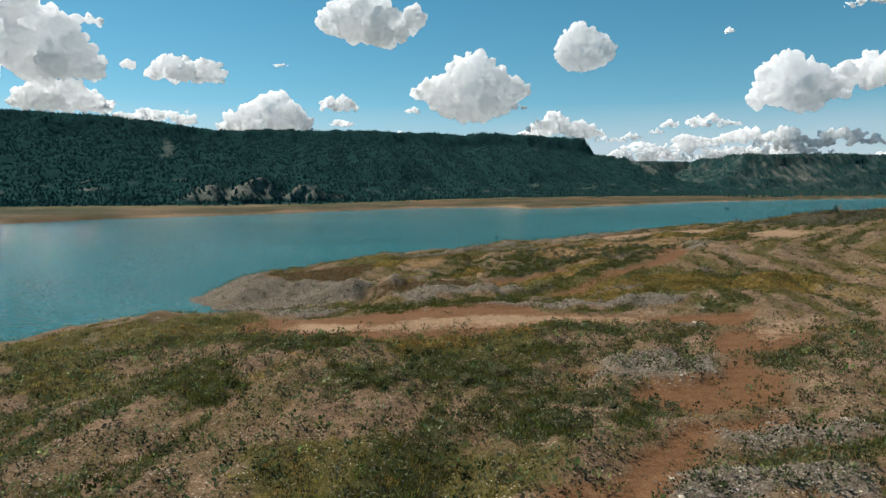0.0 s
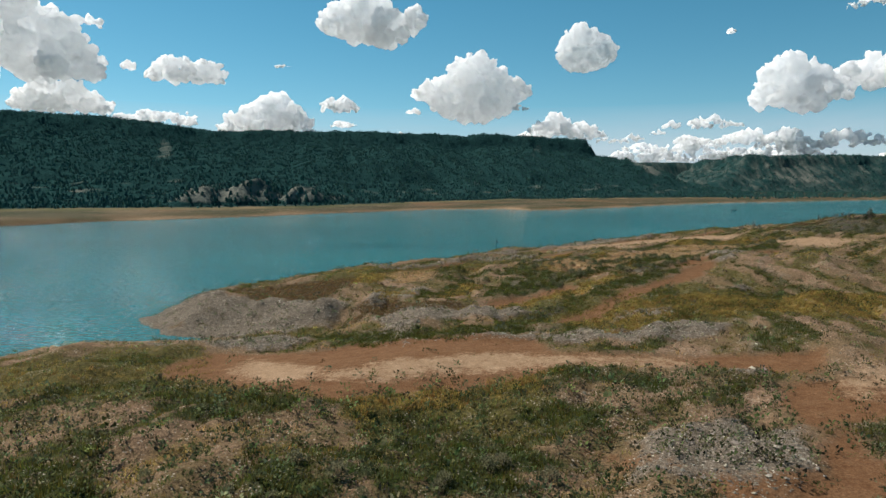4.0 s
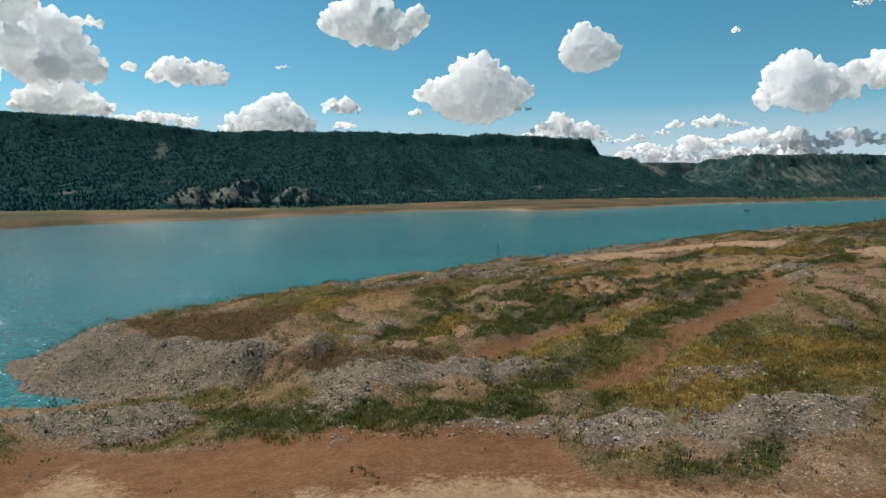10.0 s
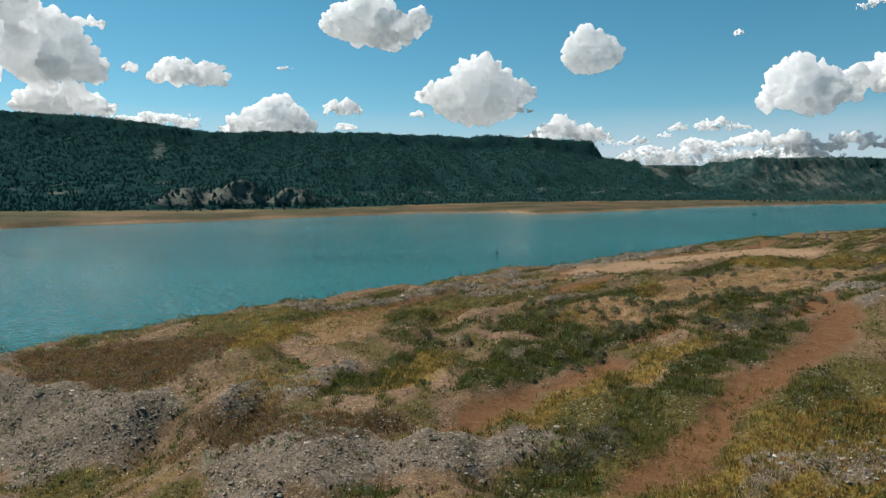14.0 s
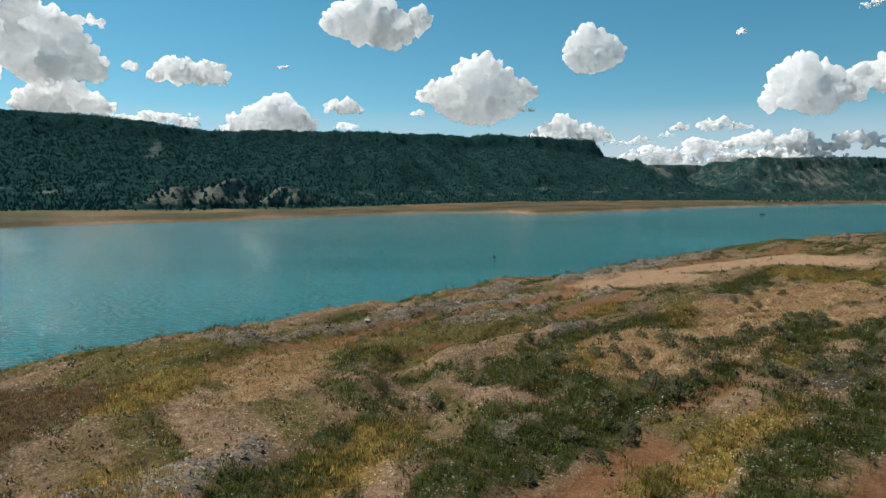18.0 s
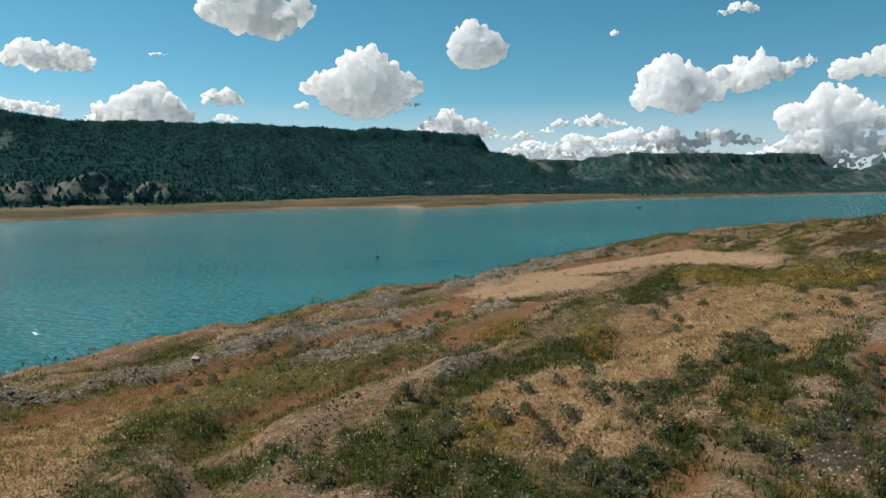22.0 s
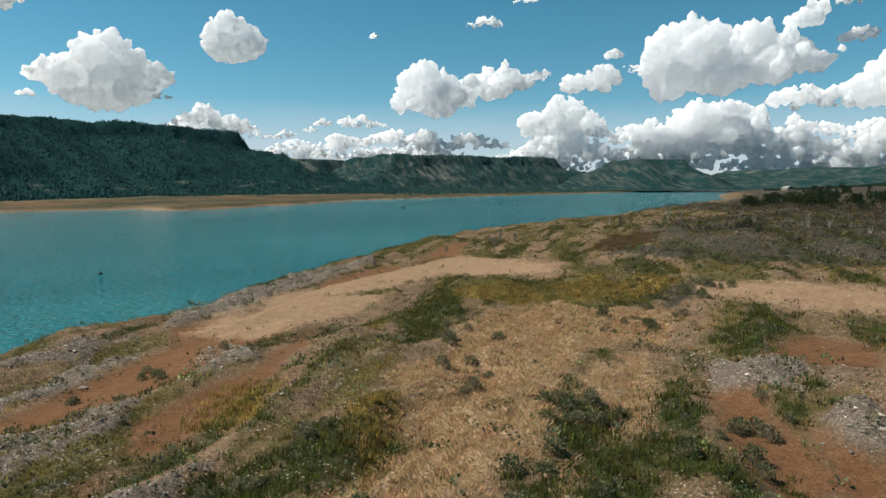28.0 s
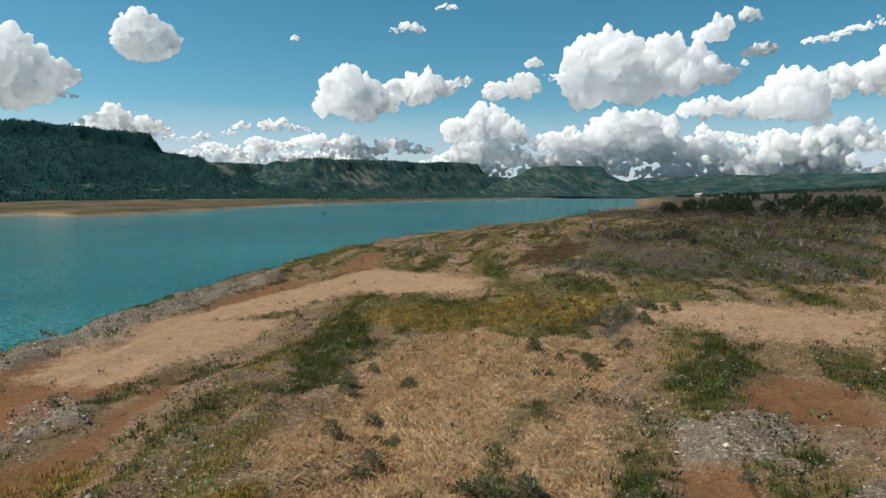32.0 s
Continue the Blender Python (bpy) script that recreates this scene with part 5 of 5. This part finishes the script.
blades("olive_grass", "short olive-green grass between the shrubs", 305, 200000, lambda c, p: c["olive"] * (0.5 + 0.6 * p) * (1 - 0.9 * bareness(c)) + 0.06 * (1 - bareness(c)), (0.24, 0.195, 0.062), 0.19, 0.28, stand="olive", extra=22000)


def leafy(r, leaves, flat=0.75, leaf=1.0):
    """A small bush of pointed leaf sprays round a low dome, about one metre wide and as high as flat."""
    v, f = [], []
    for _ in range(leaves):
        a, e = r.uniform(0, 6.283), r.uniform(-0.15, 1.45)
        rad = r.uniform(0.22, 0.5)
        p = np.array([rad * math.cos(e) * math.cos(a), rad * math.cos(e) * math.sin(a), flat * (0.12 + 1.6 * rad * max(math.sin(e), 0) * 0.95)])
        out = np.array([math.cos(a), math.sin(a), 1.2 * math.sin(e) + 0.5])
        out = out / np.linalg.norm(out) * r.uniform(0.10, 0.2) * leaf
        side = np.cross(out, r.normal(0, 1, 3))
        side = side / (np.linalg.norm(side) + 1e-6) * r.uniform(0.05, 0.09) * leaf
        k = len(v)
        v += [p - side, p + side, p + out + 0.4 * side, p + out - 0.4 * side]
        f.append((k, k + 1, k + 2, k + 3))
    return np.array(v), np.array(f)


def bushes(name, label, seed, count, share, base, size, leaves, flat, spread=0.35, near=34, x0=-48, x1=250, y0=12, y1=290):
    """Small shrubs past counting, in one mesh."""
    r, x, y, c, patch = spots(count, seed, x0, x1, y0, y1, near)
    ok = r.uniform(0, 1, len(x)) < np.clip(share(c, patch), 0, 1)
    x, y = x[ok], y[ok]
    z = lie(x, y)
    V, F, T, k = [], [], [], 0
    kinds = r.randint(0, 4, len(x))
    s = size * np.exp(r.normal(0, 0.3, len(x))) * (1 + np.clip(off_path(x, y) - 50, 0, 80) / 160)
    colours = tints(len(x), base, spread, r)
    for kind in range(4):
        m = kinds == kind
        v, f = leafy(r, leaves, flat)
        W, G = many(v, f, np.stack([x, y, z - 0.06], -1)[m], np.stack([s, s, s], -1)[m], r.uniform(0, 6.28, m.sum()), k)
        leaf = np.repeat(np.exp(r.normal(0, 0.25, (m.sum() * leaves, 1))), 4, 0)
        t = np.repeat(colours[m], len(v), 0)
        t[:, :3] = np.clip(t[:, :3] * leaf, 0, 1)
        V.append(W), F.append(G), T.append(t)
        k += len(W)
    ob = new(name, mesh_of(name, np.concatenate(V), np.concatenate(F), SHRUB, False, {"tint": np.concatenate(T)}))
    return tagged(ob, label, "shrubs", kind="stuff")


bushes("low_weeds", "scattered low dark green weeds on dry soil", 311, 150000, lambda c, p: (0.22 + 0.4 * (p > 0.05) + 0.2 * c["green"]) * (1 - np.clip(1.4 * np.maximum(c["dirt"], c["pale"]), 0, 0.98)) * (1 - 0.6 * c["straw"]), (0.150, 0.155, 0.078), 0.52, 12, 0.85, 0.4)
bushes("meadow_weeds", "knee-high dark green weeds among pinkish bare soil", 314, 24000, lambda c, p: (0.16 + 0.5 * (p > 0.0)) * (1 - 0.7 * np.maximum(c["dirt"], c["pale"])), (0.135, 0.150, 0.072), 0.6, 14, 0.9, 0.4,
       x0=-45, x1=50, y0=14, y1=60)
bushes("straw_tussocks", "matted tussocks of bleached grass", 315, 120000, lambda c, p: 0.75 * c["straw"] * (p > -0.1), (0.50, 0.335, 0.195), 0.50, 12, 0.5, 0.22)
bushes("grey_sage", "low grey-green sage shrubs along the benches", 312, 110000, lambda c, p: 0.08 * (p > 0.15) + 0.9 * c["sage"] + 0.5 * c["gravel"] * (p > 0.0), (0.165, 0.175, 0.105), 0.62, 12, 0.75)
bushes("purple_scrub", "leafless purple-brown scrub on the upper flat", 313, 40000, lambda c, p: 0.9 * c["flat"], (0.105, 0.082, 0.068), 0.9, 9, 0.9, 0.25, near=80)


def stones(name, label, seed, count, size):
    """Stones strewn over the bars and the beach, with the rest of the shore left to the soil."""
    r = np.random.RandomState(seed)
    x, y = within("gravel", count, r)
    v = np.array([(1, 0.1, 0), (-0.9, 0.2, 0.1), (0.1, 0.95, 0), (0.2, -1, 0.1), (-0.2, 0.15, 0.9)])
    f = np.array([(0, 2, 4), (2, 1, 4), (1, 3, 4), (3, 0, 4)])
    s = size * np.exp(r.normal(0, 0.45, len(x))) * (1 + np.clip(off_path(x, y) - 40, 0, 80) / 160)
    scale = np.stack([s * r.uniform(0.8, 1.5, len(x)), s * r.uniform(0.7, 1.1, len(x)), s * r.uniform(0.4, 0.8, len(x))], -1)
    V, F = many(v, f, np.stack([x, y, lie(x, y) + 0.1 * s], -1), scale, r.uniform(0, 6.28, len(x)))
    tint = np.repeat(tints(len(x), (0.27, 0.235, 0.195), 0.42, r, 0.07), len(v), 0)
    ob = new(name, mesh_of(name, V, F, PEBBLE, False, {"tint": tint}))
    return tagged(ob, label, "stones", kind="stuff")


stones("shore_stones", "loose grey and tan stones on the shore", 321, 60000, 0.055)


# ---- single sagebrush that can be told apart ----
def stem_mesh(r, count, reach, tall, thick, name, material):
    """Thin bent stems that fan out from one foot."""
    v, f = [], []
    for i in range(count):
        a = 6.283 * i / count + r.uniform(-0.3, 0.3)
        p = np.zeros(3)
        way = np.array([math.cos(a) * reach, math.sin(a) * reach, tall]) * r.uniform(0.7, 1.1)
        for s, w in ((0.0, 1.0), (0.5, 0.7), (1.0, 0.25)):
            q = p + way * s + np.array([0, 0, 0.15 * tall * s * (1 - s)])
            k = thick * w
            v += [q + [k, 0, 0], q + [-0.5 * k, 0.87 * k, 0], q + [-0.5 * k, -0.87 * k, 0]]
        b = len(v) - 9
        for j in (0, 3):
            f += [(b + j, b + j + 1, b + j + 4, b + j + 3), (b + j + 1, b + j + 2, b + j + 5, b + j + 4), (b + j + 2, b + j, b + j + 3, b + j + 5)]
    return mesh_of(name, v, f, material)


def sagebrush(seed, base):
    r = np.random.RandomState(seed)
    root = new("sagebrush")
    part("stem", stem_mesh(r, 9, 0.3, 0.45, 0.02, "stem", BARK), root)
    v, f = leafy(r, 300, 0.8, 0.55)
    leaf = np.repeat(np.exp(r.normal(0, 0.28, (300, 1))), 4, 0)
    tint = np.c_[np.clip(np.array(base)[None] * leaf, 0, 1), np.ones(len(v))]
    part("foliage", mesh_of("foliage", v, f, SHRUB, False, {"tint": tint}), root)
    return tagged(root, "rounded grey-green sagebrush rooted in dry soil", "shrub", "sagebrush on the benches")


SAGE = [sagebrush(400 + i, b) for i, b in enumerate([(0.25, 0.24, 0.14), (0.19, 0.20, 0.105), (0.30, 0.275, 0.17), (0.16, 0.18, 0.09)])]
# benches where larger shrubs stand: start, end, half width, how many
ROWS_OF_SAGE = [((11, 95), (36, 121), 1.6, 46), ((26, 104), (41, 116), 1.5, 26), ((12, 112), (26, 125), 1.6, 24), ((33, 126), (45, 150), 2.0, 20), ((6, 104), (26, 114), 2.5, 24),
                ((44, 128), (54, 133), 3.0, 16), ((-9, 38), (6, 46), 3.0, 14), ((6, 34), (12, 37), 2.0, 8), ((56, 136), (62, 134), 2.0, 14), ((70, 150), (80, 124), 4.0, 40), ((-2, 118), (20, 142), 2.0, 26)]
r = np.random.RandomState(420)
first = True
for (ax, ay), (bx, by), half, count in ROWS_OF_SAGE:
    for i in range(count):
        u = r.uniform(0, 1)
        x, y = ax + (bx - ax) * u + r.normal(0, half * 0.6), ay + (by - ay) * u + r.normal(0, half * 0.6)
        size = r.uniform(0.5, 1.1)
        m = pose(x, y, float(lie(x, y)) - 0.04, 0, 0, r.uniform(0, 360)) @ Matrix.Diagonal((size, size, size * r.uniform(0.8, 1.1), 1))
        if i < len(SAGE) and first:
            SAGE[i].matrix_world = m
        else:
            ob = copy_thing(SAGE[r.randint(0, 4)], m)
            ob.scale = m.to_scale()
    first = False


# ---- junipers and bare shrubs beyond the flat ----
def juniper(seed, base, label):
    r = np.random.RandomState(seed)
    root = new("juniper_tree")
    bm = bmesh.new()
    bmesh.ops.create_cone(bm, cap_ends=True, segments=7, radius1=0.16, radius2=0.06, depth=1.6, matrix=Matrix.Translation((0, 0, 0.75)))
    for i in range(4):
        a = 1.57 * i + r.uniform(-0.4, 0.4)
        bmesh.ops.create_cone(bm, cap_ends=True, segments=5, radius1=0.07, radius2=0.02, depth=1.3,
                              matrix=pose(0.35 * math.cos(a), 0.35 * math.sin(a), 1.2, 0, 48, math.degrees(a)))
    me = bpy.data.meshes.new("trunk")
    bm.to_mesh(me)
    bm.free()
    me.materials.append(BARK)
    part("trunk", me, root)
    V, F, k = [], [], 0
    for i in range(16):
        a, rad, z = r.uniform(0, 6.28), r.uniform(0.1, 1.05), r.uniform(0.6, 2.9)
        rad *= 1 - 0.22 * max(z - 1.2, 0)
        v, f = leafy(r, 26, 0.9)
        s = r.uniform(1.0, 1.7) * (1.15 - 0.15 * z)
        W = v * s + [rad * math.cos(a), rad * math.sin(a), z - 0.3]
        V.append(W), F.append(f + k)
        k += len(W)
    V = np.concatenate(V)
    leaf = np.repeat(np.exp(r.normal(0, 0.3, (len(V) // 4, 1))), 4, 0)
    part("crown", mesh_of("crown", V, np.concatenate(F), TREE, False, {"tint": np.c_[np.array(base)[None] * leaf, np.ones(len(V))]}), root)
    return tagged(root, label, "tree", "junipers above the shore")


TREES = [juniper(430 + i, b, "bushy dark green juniper tree on dry ground") for i, b in enumerate([(0.044, 0.062, 0.032), (0.055, 0.070, 0.036), (0.034, 0.052, 0.030)])]
r = np.random.RandomState(440)
placed = 0
for i in range(420):
    u, far = r.uniform(0, 1), r.uniform(0, 1) ** 1.6
    x, y = 205 - 45 * u + 250 * far + r.normal(0, 5), 250 - 125 * u + 130 * far + r.normal(0, 5)
    if float(on_sheet(np.array(x), np.array(y), SHORE_D)) < 48 or placed >= 230:
        continue
    size = r.uniform(0.7, 1.5)
    m = pose(x, y, float(lie(x, y)) - 0.1, 0, 0, r.uniform(0, 360)) @ Matrix.Diagonal((size * 1.2, size * 1.2, size, 1))
    if placed < 3:
        TREES[placed].matrix_world = m
    else:
        copy_thing(TREES[r.randint(0, 3)], m).scale = m.to_scale()
    placed += 1
for x, y, size in ((84, 147, 0.42), (87.5, 151, 0.55), (89, 153, 0.36), (94, 157, 0.4), (97, 160, 0.46)):
    m = pose(x, y, float(lie(x, y)) - 0.1, 0, 0, 40 * x) @ Matrix.Diagonal((size, size, size, 1))
    copy_thing(TREES[1], m).scale = m.to_scale()


def bare_shrub(seed):
    r = np.random.RandomState(seed)
    root = new("bare_shrub")
    part("stem", stem_mesh(r, 14, 0.55, 2.3, 0.035, "stem", PALE_WOOD), root)
    v, f = leafy(r, 60, 2.4)
    part("twig", mesh_of("twig", v * [1.3, 1.3, 1.1], f, SHRUB, False, {"tint": np.tile([0.20, 0.175, 0.14, 1], (len(v), 1))}), root, "thin grey twigs")
    return tagged(root, "tall pale half-bare shrub on the scrub flat", "shrub", "bare shrubs on the flat")


BARE = [bare_shrub(450), bare_shrub(451)]
r = np.random.RandomState(452)
for i in range(46):
    u = r.uniform(0, 1)
    x, y = 80 + 75 * u + r.normal(0, 9), 205 - 70 * u + r.normal(0, 14)
    size = r.uniform(0.5, 1.15)
    m = pose(x, y, float(lie(x, y)) - 0.05, 0, 0, r.uniform(0, 360)) @ Matrix.Diagonal((size, size, size, 1))
    if i < 2:
        BARE[i].matrix_world = m
    else:
        copy_thing(BARE[i % 2], m).scale = m.to_scale()


# ---- houses among the trees ----
def box(bm, x0, x1, y0, y1, z0, z1):
    m = Matrix.Translation(((x0 + x1) / 2, (y0 + y1) / 2, (z0 + z1) / 2)) @ Matrix.Diagonal((x1 - x0, y1 - y0, z1 - z0, 1))
    bmesh.ops.create_cube(bm, size=1.0, matrix=m)


def bm_mesh(name, bm, material):
    me = bpy.data.meshes.new(name)
    bm.to_mesh(me)
    bm.free()
    me.materials.append(material)
    return me


def cabin(x, y, long, wide, turn, label):
    root = new("house")
    root.matrix_world = pose(x, y, float(lie(x, y)) - 0.1, 0, 0, turn)
    bm = bmesh.new()
    box(bm, -long / 2, long / 2, -wide / 2, wide / 2, 0, 2.6)
    part("wall", bm_mesh("wall", bm, WALLS), root)
    bm = bmesh.new()
    a, b, h = long / 2 + 0.5, wide / 2 + 0.5, 1.5
    v = [bm.verts.new(p) for p in ((-a, -b, 2.55), (a, -b, 2.55), (a, b, 2.55), (-a, b, 2.55), (-a, 0, 2.6 + h), (a, 0, 2.6 + h), (-a, -b, 2.7), (a, -b, 2.7), (a, b, 2.7), (-a, b, 2.7), (-a, 0, 2.75 + h), (a, 0, 2.75 + h))]
    for q in ((6, 7, 11, 10), (8, 9, 10, 11), (0, 4, 5, 1), (2, 5, 4, 3), (0, 1, 7, 6), (2, 3, 9, 8), (0, 6, 10, 4), (3, 4, 10, 9), (1, 5, 11, 7), (2, 8, 11, 5)):
        bm.faces.new([v[i] for i in q])
    part("roof", bm_mesh("roof", bm, ROOF), root, "pale sheet-metal roof")
    for u in (-0.3, 0.3):
        bm = bmesh.new()
        box(bm, u * long - 0.6, u * long + 0.6, -wide / 2 - 0.05, -wide / 2 + 0.05, 0.9, 2.0)
        pane = part("window", bm_mesh("window", bm, GLASS), root)
        bm = bmesh.new()
        box(bm, u * long - 0.7, u * long + 0.7, -wide / 2 - 0.16, -wide / 2 - 0.02, 0.8, 0.9)
        part("sill", bm_mesh("sill", bm, PALE_WOOD), pane, "pale wooden sill")
    bm = bmesh.new()
    box(bm, -0.5, 0.5, -wide / 2 - 0.05, -wide / 2 + 0.05, 0.0, 2.05)
    part("door", bm_mesh("door", bm, BARK), root)
    return tagged(root, label, "house", "houses above the shore")


for x, y, long, wide, turn in ((470, 410, 9, 5, 60), (540, 430, 9, 6, 40), (600, 470, 13, 8, 75), (690, 480, 11, 7, 55), (760, 560, 13, 8, 65), (900, 560, 12, 8, 40)):
    cabin(x, y, long, wide, turn, "low house with a pale roof among junipers")


# ---- on and by the water ----
def lathe(name, rings, material, sides=16):
    bm = bmesh.new()
    loops = [[bm.verts.new((rad * math.cos(6.28318 * i / sides), rad * math.sin(6.28318 * i / sides), z)) for i in range(sides)] for rad, z in rings]
    for low, high in zip(loops, loops[1:]):
        for i in range(sides):
            bm.faces.new((low[i], low[(i + 1) % sides], high[(i + 1) % sides], high[i]))
    bm.faces.new(loops[0][::-1])
    bm.faces.new(loops[-1])
    return bm_mesh(name, bm, material)


buoy = new("buoy")
buoy.location = (19, 239, 0.0)
part("float", lathe("float", ((0.25, -0.3), (0.42, -0.1), (0.45, 0.15), (0.3, 0.4), (0.12, 0.5)), DARK), buoy)
part("pole", lathe("pole", ((0.06, 0.48), (0.06, 1.3), (0.1, 1.32), (0.1, 1.55)), DARK, 10), buoy)
tagged(buoy, "small dark marker buoy floating on the lake", "buoy")

boat = new("boat")
boat.matrix_world = pose(252, 600, 0.0, 0, 0, 25)
bm = bmesh.new()
hull = [(-2.6, 0.95), (-1.0, 1.1), (0.8, 1.0), (2.0, 0.6), (2.9, 0.0)]
ring = lambda k, z: [(x, w * k, z) for x, w in hull] + [(x, -w * k, z) for x, w in hull[-2::-1]]  # noqa: E731
loops = [[bm.verts.new(p) for p in ring(k, z)] for k, z in ((0.7, -0.25), (1.0, 0.55), (0.92, 0.6), (0.66, 0.0))]
for low, high in zip(loops, loops[1:]):
    for i in range(len(low)):
        bm.faces.new((low[i], low[(i + 1) % len(low)], high[(i + 1) % len(low)], high[i]))
bm.faces.new(loops[0][::-1])
bm.faces.new(loops[-1])
part("hull", bm_mesh("hull", bm, DARK), boat)
bm = bmesh.new()
box(bm, -2.95, -2.55, -0.2, 0.2, 0.1, 1.0)
part("motor", bm_mesh("motor", bm, DARK), boat)
bm = bmesh.new()
box(bm, -0.6, -0.2, -0.75, 0.75, 0.3, 0.42)
part("bench", bm_mesh("bench", bm, BARK), boat)
tagged(boat, "small dark open boat on the lake", "boat")

for x, y, tall in (((284, 364, 3.0), (297, 360, 4.6), (321, 354, 2.6))):
    post = new("post")
    post.matrix_world = pose(x, y, float(lie(x, y)) - 0.2, 2, 1, 0)
    part("shaft", lathe("shaft", ((0.11, 0), (0.11, tall * 0.5), (0.10, tall), (0.04, tall + 0.06)), BARK, 9), post)
    part("board", lathe("board", ((0.16, tall * 0.72), (0.19, tall * 0.74), (0.19, tall * 0.9), (0.14, tall * 0.92)), DARK, 9), post)
    tagged(post, "weathered wooden post at the water's edge", "post", "posts by the shore")
